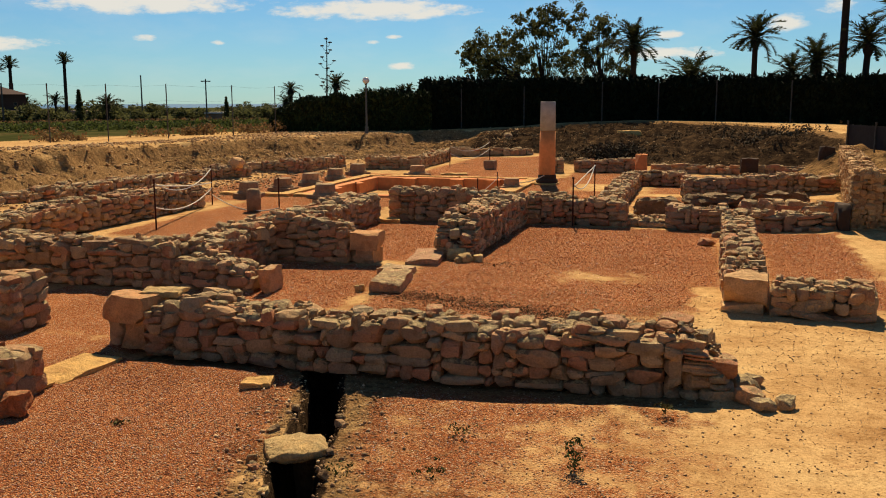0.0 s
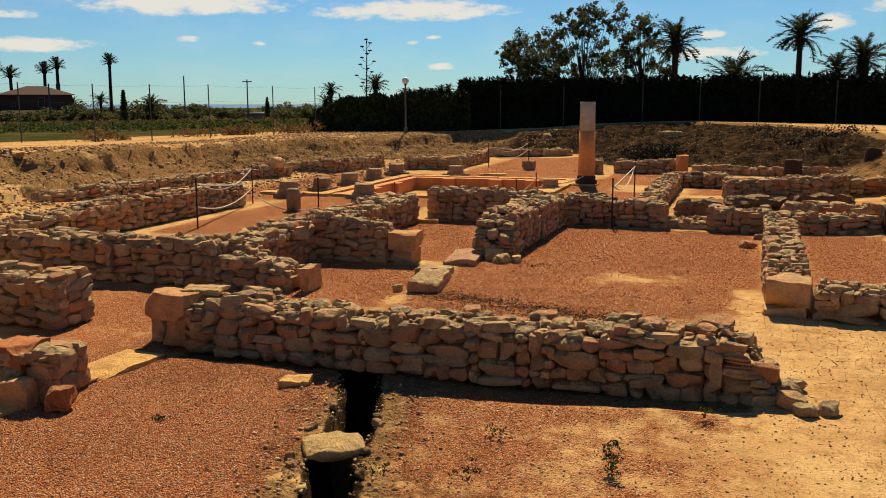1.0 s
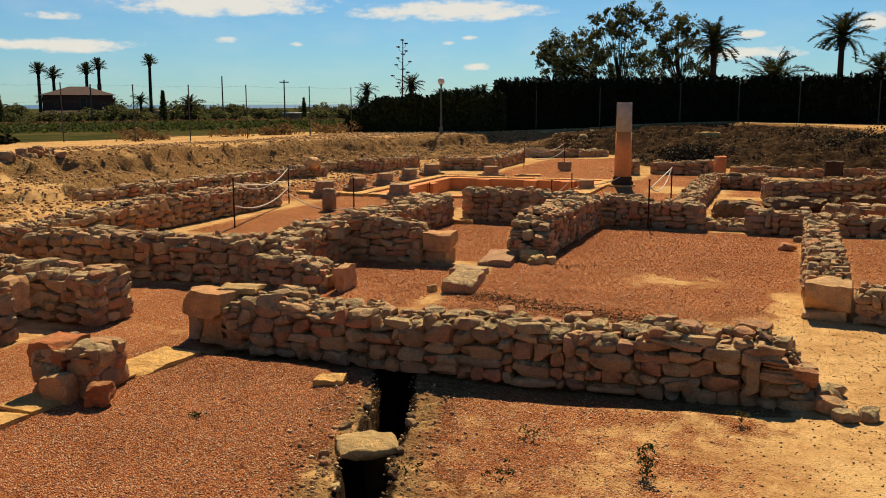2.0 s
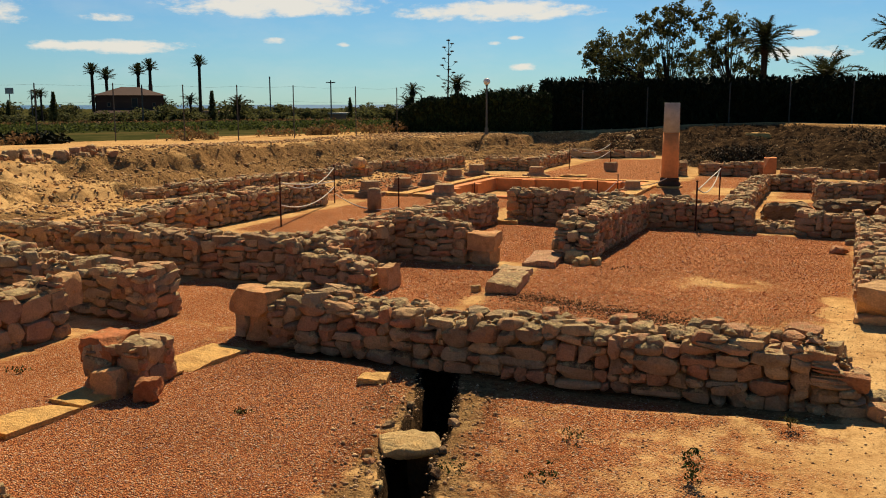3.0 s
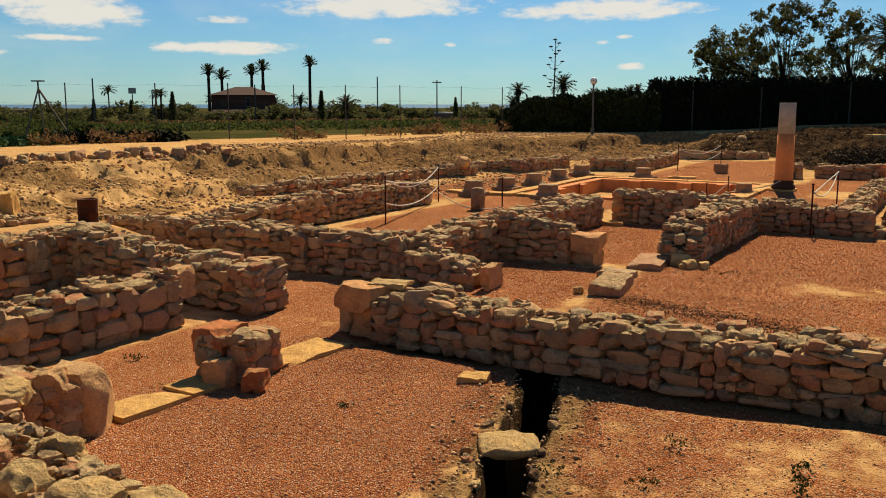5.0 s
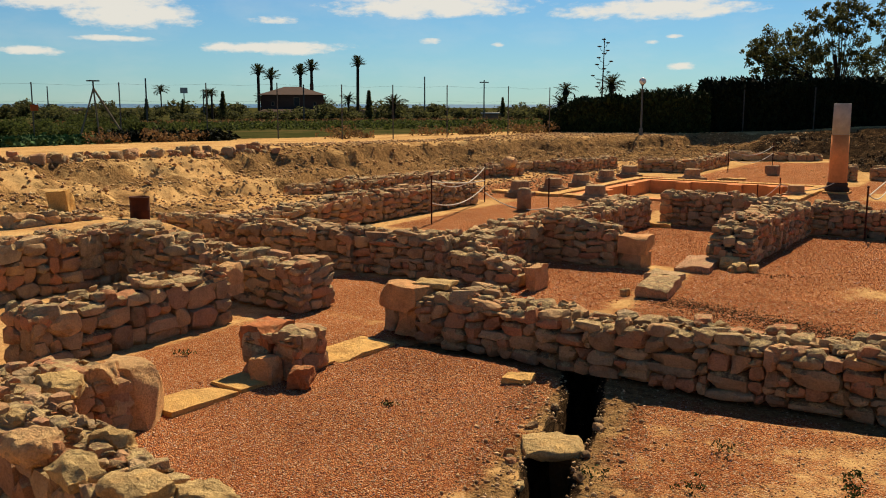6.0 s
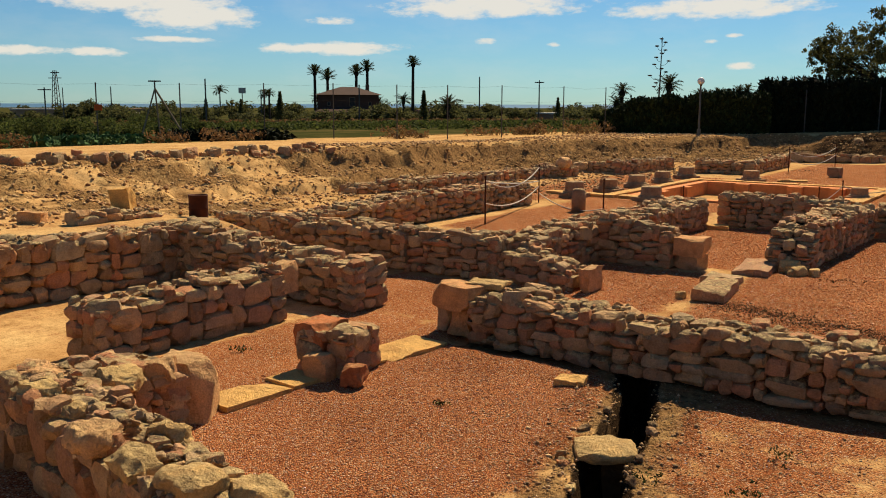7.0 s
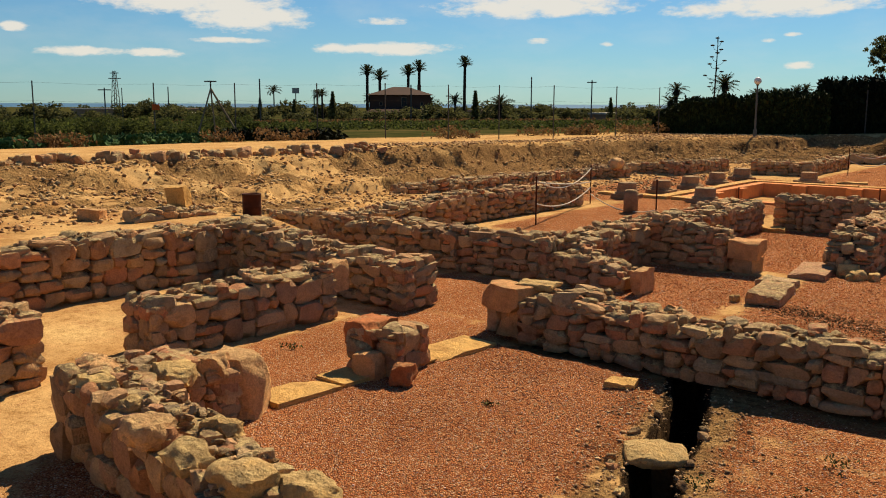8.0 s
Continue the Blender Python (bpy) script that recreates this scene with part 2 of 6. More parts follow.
def leaf_material(name, dark, light, rough=0.85, thin=0.0):
    m, nt, bsdf = material(name, rough)
    bsdf.inputs["Specular IOR Level"].default_value = 0.08
    geo = nt.nodes.new("ShaderNodeNewGeometry")
    col = ramp(nt, geo.outputs["Random Per Island"], [(0.0, dark), (0.6, light), (1.0, tuple(min(1, c * 1.5) for c in light))])
    big = ramp(nt, noise_tex(nt, 0.8, 4, 0.6, geo.outputs["Position"]), [(0.3, (0.6, 0.6, 0.6)), (0.7, (1.15, 1.15, 1.15))])
    col = mix(nt, 1.0, col, big, "MULTIPLY")
    nt.links.new(col, bsdf.inputs["Base Color"])
    if thin:
        glow = nt.nodes.new("ShaderNodeBsdfTranslucent")
        nt.links.new(col, glow.inputs["Color"])
        blend = nt.nodes.new("ShaderNodeMixShader")
        blend.inputs[0].default_value = thin
        nt.links.new(bsdf.outputs[0], blend.inputs[1])
        nt.links.new(glow.outputs[0], blend.inputs[2])
        nt.links.new(blend.outputs[0], nt.nodes["Material Output"].inputs["Surface"])
    return m


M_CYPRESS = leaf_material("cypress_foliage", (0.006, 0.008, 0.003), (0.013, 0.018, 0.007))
M_PINE = leaf_material("pine_foliage", (0.036, 0.042, 0.015), (0.099, 0.096, 0.033), thin=0.45)
M_PALM = leaf_material("palm_fronds", (0.016, 0.020, 0.008), (0.045, 0.049, 0.018), thin=0.3)
M_CITRUS = leaf_material("citrus_foliage", (0.029, 0.041, 0.010), (0.082, 0.094, 0.023), thin=0.4)
M_HEDGELEAF = leaf_material("hedge_leaves", (0.011, 0.016, 0.005), (0.033, 0.041, 0.011))
M_BRAMBLE = leaf_material("bramble_foliage", (0.025, 0.041, 0.010), (0.074, 0.098, 0.025))
M_DRYGRASS = leaf_material("dry_grass", (0.122, 0.065, 0.026), (0.203, 0.114, 0.046), thin=0.3)
M_CROP = leaf_material("crop_leaves", (0.029, 0.061, 0.016), (0.066, 0.123, 0.041))
M_BARK = plain("bark", (0.029, 0.021, 0.015), 0.95, vary=0.5, scale=14, bump=0.9)
M_ROOF = plain("clay_roof", (0.058, 0.027, 0.017), 0.85, vary=0.3, scale=3)
M_HOUSEWALL = plain("house_render", (0.098, 0.045, 0.029), 0.9, vary=0.12, scale=2)
M_HOUSEPALE = plain("pale_house_render", (0.295, 0.180, 0.107), 0.9, vary=0.12, scale=2)
M_GLASS = plain("dark_window_glass", (0.016, 0.016, 0.018), 0.15, vary=0.1, scale=2, bump=0.0)
M_WHITEWALL = plain("white_wash", (0.508, 0.459, 0.377), 0.9, vary=0.1, scale=1.0)
M_SEA = plain("sea_water", (0.05, 0.10, 0.14), 0.3, vary=0.2, scale=0.02, bump=0.1)
M_NET = plain("shade_netting", (0.025, 0.021, 0.018), 0.9, vary=0.3, scale=60)
M_WOOD = plain("weathered_pole_wood", (0.180, 0.139, 0.090), 0.9, vary=0.3, scale=10)
M_ORANGE = plain("orange_plate_paint", (0.451, 0.082, 0.016), 0.6, vary=0.1, scale=5)
M_BARKLEAF = leaf_material("dry_bush_twigs", (0.041, 0.028, 0.015), (0.090, 0.061, 0.030))
M_WEED = leaf_material("olive_weed", (0.066, 0.066, 0.016), (0.148, 0.131, 0.041))


def pebble_material(name, stops):
    m, nt, bsdf = material(name, 0.9)
    chip = ramp(nt, nt.nodes.new("ShaderNodeNewGeometry").outputs["Random Per Island"], stops)
    dust = ramp(nt, noise_tex(nt, 1.7, 7, 0.7, where(nt)), [(0.32, (0.62, 0.58, 0.56)), (0.52, (1.0, 1.0, 1.0)), (0.70, (1.16, 1.18, 1.2))])
    nt.links.new(mix(nt, 1.0, chip, dust, "MULTIPLY"), bsdf.inputs["Base Color"])
    return m


M_PEBBLE_RED = pebble_material("brick_chips", [(0.0, (0.350, 0.089, 0.032)), (0.4, (0.591, 0.176, 0.061)), (0.75, (0.701, 0.261, 0.098)), (0.92, (0.744, 0.394, 0.193)), (1.0, (0.898, 0.666, 0.510))])
M_PEBBLE_NEAR = pebble_material("dark_brick_chips", [(0.0, (0.205, 0.061, 0.032)), (0.4, (0.375, 0.133, 0.066)), (0.75, (0.479, 0.212, 0.107)), (0.92, (0.531, 0.338, 0.207)), (1.0, (0.662, 0.547, 0.521))])
M_PEBBLE_PALE = pebble_material("pale_pebbles", [(0.0, (0.268, 0.147, 0.062)), (0.5, (0.429, 0.259, 0.117)), (1.0, (0.572, 0.411, 0.215))])
M_PEBBLE_BANK = pebble_material("bank_rubble", [(0.0, (0.268, 0.125, 0.049)), (0.5, (0.429, 0.241, 0.102)), (1.0, (0.572, 0.385, 0.179))])
M_PEBBLE_DARK = pebble_material("dark_clods", [(0.0, (0.149, 0.090, 0.045)), (0.6, (0.408, 0.241, 0.113)), (1.0, (0.772, 0.503, 0.245))])

# ---------------------------------------------------------------- building helpers


def mesh_from(name, verts, faces, mat, smooth_faces=False):
    me = bpy.data.meshes.new(name)
    me.from_pydata([tuple(map(float, v)) for v in verts], [], [tuple(map(int, f)) for f in faces])
    if smooth_faces:
        me.polygons.foreach_set("use_smooth", [True] * len(me.polygons))
    me.materials.append(mat)
    me.update()
    return me


def part(name, bm, mat, parent=None, label="", soft=False):
    """Links a bmesh as one mesh object, under a thing or a part."""
    me = bpy.data.meshes.new(name)
    bm.to_mesh(me)
    bm.free()
    if soft:
        me.polygons.foreach_set("use_smooth", [True] * len(me.polygons))
    me.materials.append(mat)
    ob = new(name, me)
    if parent is not None:
        ob.parent = parent
    return tagged(ob, label) if label else ob


def box(bm, x0, x1, y0, y1, z0, z1, bevel=0.0, jitter=0.0, rng=None):
    made = bmesh.ops.create_cube(bm, size=1.0)["verts"]
    for v in made:
        v.co = Vector((x0 + (v.co.x + 0.5) * (x1 - x0), y0 + (v.co.y + 0.5) * (y1 - y0), z0 + (v.co.z + 0.5) * (z1 - z0)))
        if jitter:
            v.co += Vector([(rng or random).uniform(-jitter, jitter) for _ in range(3)])
    if bevel:
        edges = {e for v in made for e in v.link_edges}
        bmesh.ops.bevel(bm, geom=list(edges), offset=bevel, segments=2, profile=0.6, affect="EDGES")


def lathe(bm, rings, sides=20, cx=0.0, cy=0.0):
    """A turned solid from (radius, height) rings."""
    loops = [[bm.verts.new((cx + r * math.cos(2 * math.pi * i / sides), cy + r * math.sin(2 * math.pi * i / sides), z)) for i in range(sides)] for r, z in rings]
    for a, b in zip(loops, loops[1:]):
        for i in range(sides):
            bm.faces.new((a[i], a[(i + 1) % sides], b[(i + 1) % sides], b[i]))
    bm.faces.new(loops[0][::-1])
    bm.faces.new(loops[-1])
    bmesh.ops.recalc_face_normals(bm, faces=bm.faces[:])


def tube(bm, points, r0, r1=None, sides=6):
    """A tapered tube along points."""
    r1 = r0 if r1 is None else r1
    pts = [Vector(p) for p in points]
    loops = []
    for i, p in enumerate(pts):
        way = (pts[min(i + 1, len(pts) - 1)] - pts[max(i - 1, 0)]).normalized()
        a = way.orthogonal().normalized() if not loops else (side - way * side.dot(way)).normalized()
        side = a
        b = way.cross(a)
        r = r0 + (r1 - r0) * i / (len(pts) - 1)
        loops.append([bm.verts.new(p + r * (a * math.cos(2 * math.pi * k / sides) + b * math.sin(2 * math.pi * k / sides))) for k in range(sides)])
    for u, v in zip(loops, loops[1:]):
        for k in range(sides):
            bm.faces.new((u[k], u[(k + 1) % sides], v[(k + 1) % sides], v[k]))
    bm.faces.new(loops[0][::-1])
    bm.faces.new(loops[-1])


def sharp_edges(bm, angle):
    bm.normal_update()
    for e in bm.edges:
        e.smooth = e.calc_face_angle(0.0) < angle


def rough_block(name, size, mat, seed, cuts=3, amount=0.03, round_by=0.12):
    """A weathered block: a subdivided box with worn corners and an uneven skin. Its base is at z = 0."""
    rng = random.Random(seed)
    bm = bmesh.new()
    bmesh.ops.create_cube(bm, size=1.0)
    bmesh.ops.subdivide_edges(bm, edges=bm.edges[:], cuts=cuts, use_grid_fill=True)
    off = Vector((rng.uniform(0, 50), rng.uniform(0, 50), rng.uniform(0, 50)))
    chops = []
    for _ in range(int(round_by * 90)):
        way = Vector([rng.choice((-1, 1)) * rng.uniform(0.1, 1) for _ in range(3)]).normalized()
        chops.append((way, rng.uniform(1.0, 1.3)))
    for v in bm.verts:
        c = v.co * 2
        ball = c.normalized() * max(abs(c.x), abs(c.y), abs(c.z)) * 1.05
        c = c.lerp(ball, round_by * 1.4)
        for way, reach in chops:
            over = c.dot(way) - reach
            if over > 0:
                c = c - way * over
        p = Vector((c.x * size[0] / 2, c.y * size[1] / 2, c.z * size[2] / 2))
        p += Vector(noise.noise_vector(p * 4.5 + off)) * amount + Vector(noise.noise_vector(p * 13 + off)) * amount * 0.5 + Vector(noise.noise_vector(p * 31 + off)) * amount * 0.25
        v.co = p + Vector((0, 0, size[2] / 2))
    sharp_edges(bm, 0.55)
    me = bpy.data.meshes.new(name)
    bm.to_mesh(me)
    bm.free()
    me.polygons.foreach_set("use_smooth", [True] * len(me.polygons))
    me.materials.append(mat)
    return me


# stones: worn, chipped blocks in a unit cube, shared by all walls


def stone_shape(seed, mat):
    """A quarried lump: a cube with worn corners, a few split faces and a lumpy skin."""
    rng = random.Random(seed)
    bm = bmesh.new()
    bmesh.ops.create_cube(bm, size=1.0)
    bmesh.ops.subdivide_edges(bm, edges=bm.edges[:], cuts=2, use_grid_fill=True)
    off = Vector([rng.uniform(0, 60) for _ in range(3)])
    power = rng.uniform(7.0, 14.0)
    skew = [rng.uniform(-0.16, 0.16) for _ in range(4)]
    cuts = []
    for _ in range(9):
        way = Vector([rng.choice((-1, 1)) * rng.uniform(0.1, 1) for _ in range(3)]).normalized()
        cuts.append((way, rng.uniform(0.47, 0.66)))
    for v in bm.verts:
        c = v.co * 2
        size = (abs(c.x) ** power + abs(c.y) ** power + abs(c.z) ** power) ** (1 / power)
        p = c / size * 0.5
        p.x *= 1 + skew[0] * p.z * 2
        p.z *= 1 + skew[1] * p.x * 2
        p.z += skew[2] * p.x * 0.5
        p.x += skew[3] * p.z * 0.5
        for way, reach in cuts:
            over = p.dot(way) - reach
            if over > 0:
                p -= way * over
        p += Vector(noise.noise_vector(p * 2.6 + off)) * 0.045 + Vector(noise.noise_vector(p * 7.5 + off)) * 0.03
        v.co = p
    sharp_edges(bm, 0.36)
    me = bpy.data.meshes.new("stone")
    bm.to_mesh(me)
    bm.free()
    me.materials.append(mat)
    me.polygons.foreach_set("use_smooth", [True] * len(me.polygons))
    return me


STONES = [stone_shape(100 + i, M_STONE) for i in range(36)]
STONE_DATA = []
for me in STONES:
    co = np.array([v.co[:] for v in me.vertices])
    STONE_DATA.append((co, [list(p.vertices) for p in me.polygons]))
CHIP_DATA = []
for i in range(12):
    rng = random.Random(900 + i)
    bm = bmesh.new()
    for _ in range(11):
        bm.verts.new(Vector([rng.gauss(0, 1) for _ in range(3)]).normalized() * rng.uniform(0.42, 0.58))
    bmesh.ops.convex_hull(bm, input=bm.verts[:])
    bm.verts.index_update()
    CHIP_DATA.append((np.array([v.co[:] for v in bm.verts]), [[v.index for v in f.verts] for f in bm.faces]))
    bm.free()


def joined(name, items, mat, parent=None):
    """Many small solids in one mesh; items are (vertices, faces, matrix)."""
    verts, faces, n = [], [], 0
    for co, fs, m in items:
        a = np.array(m)
        verts.append(co @ a[:3, :3].T + a[:3, 3])
        faces += [[i + n for i in f] for f in fs]
        n += len(co)
    me = bpy.data.meshes.new(name)
    me.from_pydata(np.concatenate(verts).tolist(), [], faces)
    me.materials.append(mat)
    ob = new(name, me)
    if parent is not None:
        ob.parent = parent
    return tagged(ob, kind="stuff")


def pack(length, top, rng, wide, tall):
    """Random rubble: always lays the next stone on the lowest spot. Gives u, v, width, height of each stone."""
    step = 0.03
    n = max(2, int(round(length / step)))
    lid = [top((i + 0.5) * length / n) for i in range(n)]
    sky_line, out = [0.0] * n, []
    for _ in range(6000):
        open_at = [i for i in range(n) if sky_line[i] < lid[i] - 0.035]
        if not open_at:
            break
        i = min(open_at, key=lambda k: sky_line[k])
        j = i
        while j < n and abs(sky_line[j] - sky_line[i]) < 0.05 and sky_line[j] < lid[j] - 0.03:
            j += 1
        room = (j - i) * step
        w = rng.uniform(*wide) * rng.choice((0.55, 0.9, 1.0, 1.25))
        if room - w < wide[0] * 0.75:
            w = room if room < wide[1] * 1.35 else room / 2
        k = max(1, min(j - i, int(round(w / step))))
        w = k * step
        h = min(rng.uniform(*tall), max(0.05, w * 1.15))
        cap = min(lid[i:i + k]) - sky_line[i]
        if cap - h < tall[0] * 0.7:
            h = cap if cap < tall[1] * 1.3 else cap / 2
        h = max(h, 0.02)
        if w >= 0.06 and h >= 0.03:
            out.append(((i + k / 2) * length / n, sky_line[i] + h / 2, w, h))
        top_now = sky_line[i] + h
        for q in range(i, i + k):
            sky_line[q] = max(top_now, sky_line[q])
    return out


def profile(points):
    us, hs = [p[0] for p in points], [p[1] for p in points]
    return lambda u: float(np.interp(u, us, hs))


def ruin_wall(p0, p1, thick, heights, label, seed, wide=(0.15, 0.40), tall=(0.08, 0.17), z=0.0, name="ruin_wall", group="ruined rubble walls", cap=300, ends=(True, True), ragged=0.055, shapes=None, chips=28, caps=0.8):
    """A dry rubble wall. p0 to p1 is the foot of its face (outside on the right hand); heights are (share of length, height)."""
    rng = random.Random(seed)
    a, b = Vector((*p0, z)), Vector((*p1, z))
    length = (b - a).length
    turn = math.degrees(math.atan2(b.y - a.y, b.x - a.x))
    wall = tagged(new(name), label, "wall", group)
    wall.matrix_basis = pose(*a, 0, 0, turn)
    base = profile([(s * length, h) for s, h in heights])
    off = rng.uniform(0, 99)
    top = lambda u: max(0.06, base(u) + ragged * noise.noise(Vector((u * 2.3, off, 0))) * 1.6)
    lay = []  # local matrix, size

    def put(u, v, n, w, h, d, out, turn_z=0.0, tip=5):
        m = Matrix.Translation((u, v, n)) if out is None else out
        lay.append((m @ pose(0, 0, 0, rng.uniform(-tip, tip), rng.uniform(-tip, tip), turn_z + rng.uniform(-6, 6)), (w, d, h)))

    deep = min(0.26, thick * 0.48)
    for u, v, w, h in pack(length, lambda u: top(u) - 0.05, rng, wide, tall):
        put(u, deep / 2 - 0.02 + rng.uniform(-0.03, 0.03), v, w * 0.985, h * 1.0, deep * rng.uniform(0.95, 1.15), None)
    for v, u, ww, hh in [(q[1], q[0], q[2], q[3]) for q in pack(length, lambda u: thick, rng, (wide[0] * caps, wide[1] * caps * 1.15), (0.13 * caps, 0.34 * caps))]:
        t = rng.uniform(0.07, 0.17)
        v = min(max(v, hh * 0.42), thick - hh * 0.42)
        put(u, v, top(u) - t / 2 + rng.uniform(-0.055, 0.035), ww * rng.uniform(0.8, 1.02), t, hh * rng.uniform(0.8, 1.02), None, rng.uniform(-22, 22), 9)
    for side, on in zip((0.0, length), ends):
        if on:
            for u, v, w, h in pack(thick, lambda u: top(side) - 0.05, rng, wide, tall):
                m = Matrix.Translation((side + (deep / 2 - 0.03) * (1 if side == 0 else -1), u, v)) @ pose(0, 0, 0, 0, 0, 90)
                put(0, 0, 0, w, h, deep, m)
    for u, v, w, h in pack(length, lambda u: top(u) - 0.05, rng, (wide[0] * 1.3, wide[1] * 1.2), (tall[0] * 1.2, tall[1] * 1.2)):
        put(u, thick - deep / 2 + 0.02, v, w, h, deep, None)
    rest = []
    for i, (m, size) in enumerate(lay):
        k = rng.randrange(len(shapes or STONES))
        flip = pose(0, 0, 0, rng.choice((0, 180)), 0, rng.choice((0, 180)))
        full = m @ Matrix.Diagonal((*[s * 1.07 for s in size], 1)) @ flip
        if i < cap:
            ob = new("stone", (shapes or STONES)[k])
            ob.parent = wall
            ob.matrix_basis = full
        else:
            rest.append((*STONE_DATA[k], full))
    for _ in range(int(length * chips)):
        u, s = rng.uniform(0.05, length - 0.05), rng.uniform(0.03, 0.10)
        m = Matrix.Translation((u, rng.uniform(0.05, thick - 0.05), top(u) - 0.02 + rng.uniform(-0.02, 0.02))) @ pose(0, 0, 0, rng.uniform(-14, 14), rng.uniform(-14, 14), rng.uniform(0, 180))
        rest.append((*CHIP_DATA[rng.randrange(len(CHIP_DATA))], m @ Matrix.Diagonal((s * 1.5, s * 1.1, s * 0.75, 1))))
    if rest:
        joined("stone_filling", rest, M_COBBLE if shapes else M_STONE_FILL, wall)
    bm = bmesh.new()
    n = max(2, int(length / 0.25))
    rows = []
    for i in range(n + 1):
        u = 0.10 + (length - 0.20) * i / n
        h = max(0.04, top(u) - 0.075)
        rows.append([bm.verts.new(c) for c in ((u, 0.10, -0.05), (u, 0.10, h), (u, thick - 0.10, h), (u, thick - 0.10, -0.05))])
    for r, s in zip(rows, rows[1:]):
        for k in range(4):
            bm.faces.new((r[k], r[(k + 1) % 4], s[(k + 1) % 4], s[k]))
    bm.faces.new(rows[0]), bm.faces.new(rows[-1][::-1])
    bmesh.ops.recalc_face_normals(bm, faces=bm.faces[:])
    part("core", bm, M_CORE, wall, "dark earth and lime core")
    return wall

# ---------------------------------------------------------------- ground
RIM = [(-30, -30, 1.3), (-21, 0, 1.3), (-19.4, 11.4, 1.25), (-19.2, 18.7, 1.2), (-18.6, 24, 1.15), (-19.0, 31.8, 1.0), (-17.4, 38, 1.0), (-14.2, 45.5, 1.0), (-8.8, 47, 1.2),
       (-6.4, 48, 1.4), (-2.4, 49.5, 1.52), (1.7, 46.5, 1.48), (4.6, 38.5, 1.4), (6.5, 30, 1.3), (9, 19, 1.25), (12, 8, 1.2), (9, 0.8, 0.95), (-3, 0.9, 0.9), (-8, -6, 1.0), (-14, -30, 1.3)]
FOOT = [(-16, -29, 0.8), (-13.9, 0, 0.78), (-13.9, 6, 0.72), (-13.6, 9, 0.62), (-13.2, 12, 0.40), (-14.6, 16, 0.18), (-17.2, 23, 0.1), (-17.0, 29.5, 0.08), (-14.2, 36, 0.08), (-12.0, 42.4, 0.08),
        (-7, 43.0, 0.1), (-4.7, 35, 0.15), (-0.5, 34.3, 0.18), (3.3, 33.6, 0.2), (3.6, 26, 0.15), (3.1, 18.75, 0.1), (6.8, 18.7, 0.05), (9, 8, 0.05), (7, 2.8, 0.05), (-3, 2.4, 0.0), (-7.5, -3, 0.05), (-10.8, -28, 0.1)]
DRAIN = [(-3.5, 8.1), (-3.08, 7.10), (-2.77, 6.25), (-2.63, 5.54), (-2.43, 5.10), (-2.25, 4.5)]
# edge of the raised gravel beds along the front wall and the mouth of the drain
BEDS = ((-6.0, -5.5, -5.2, -4.3, -3.85, -3.6, -3.36, -3.07, -2.92, -2.80, -2.70, -2.62, -2.43, -1.7, -0.4, 0.4),
        (7.9, 7.65, 7.46, 7.44, 7.38, 7.20, 6.90, 6.62, 6.30, 6.10, 6.30, 6.75, 7.10, 7.18, 7.36, 7.5))
POOL = (-10.3, -5.3, 22.9, 28.6)


def step(a, b, x):
    t = np.clip((x - a) / (b - a), 0, 1)
    return t * t * (3 - 2 * t)


def to_line(x, y, line, closed=True):
    """Distance to a line, the height on it there, and whether the point lies inside."""
    best, high, inside = np.full(x.shape, 1e9), np.zeros(x.shape), np.zeros(x.shape, bool)
    pairs = list(zip(line, line[1:] + line[:1])) if closed else list(zip(line, line[1:]))
    for a, b in pairs:
        dx, dy = b[0] - a[0], b[1] - a[1]
        t = np.clip(((x - a[0]) * dx + (y - a[1]) * dy) / (dx * dx + dy * dy), 0, 1)
        d = np.hypot(x - a[0] - t * dx, y - a[1] - t * dy)
        if len(a) > 2:
            high = np.where(d < best, a[2] + t * (b[2] - a[2]), high)
        best = np.minimum(best, d)
        if closed and dy:
            inside ^= ((a[1] > y) != (b[1] > y)) & (x < a[0] + (y - a[1]) * dx / dy)
    return best, high, inside


def wavy(x, y, scale, seed=0.0):
    """Smooth unevenness between -1 and 1."""
    out = np.zeros(x.shape)
    for k, (fx, fy, p) in enumerate(((1.0, 0.6, 0.3), (-0.7, 1.1, 1.9), (0.4, -1.3, 4.1), (1.7, 0.9, 2.2), (-1.9, 1.5, 5.5), (2.6, -2.1, 0.9))):
        out += np.sin((x * fx + y * fy) * scale + p + seed * (k + 1) + 1.3 * np.sin((x * fy - y * fx) * scale * 0.7 + p)) / (1 + 0.5 * k)
    return out / 2.6


def fractal(x, y, scale, octaves=4, seed=0):
    """Rough value noise between -1 and 1."""
    out, amp = np.zeros(x.shape), 1.0
    for o in range(octaves):
        u, v = x * scale + 17.3 * seed + 5.1 * o, y * scale - 9.7 * seed + 3.3 * o
        iu, iv = np.floor(u), np.floor(v)
        fu, fv = u - iu, v - iv
        fu, fv = fu * fu * (3 - 2 * fu), fv * fv * (3 - 2 * fv)
        rnd = lambda a, b: np.modf(np.abs(np.sin(a * 127.1 + b * 311.7 + o * 74.7) * 43758.5453))[0]
        val = (rnd(iu, iv) * (1 - fu) + rnd(iu + 1, iv) * fu) * (1 - fv) + (rnd(iu, iv + 1) * (1 - fu) + rnd(iu + 1, iv + 1) * fu) * fv
        out += amp * (val * 2 - 1)
        amp *= 0.55
        scale = scale * 2.05
    return out / 1.7


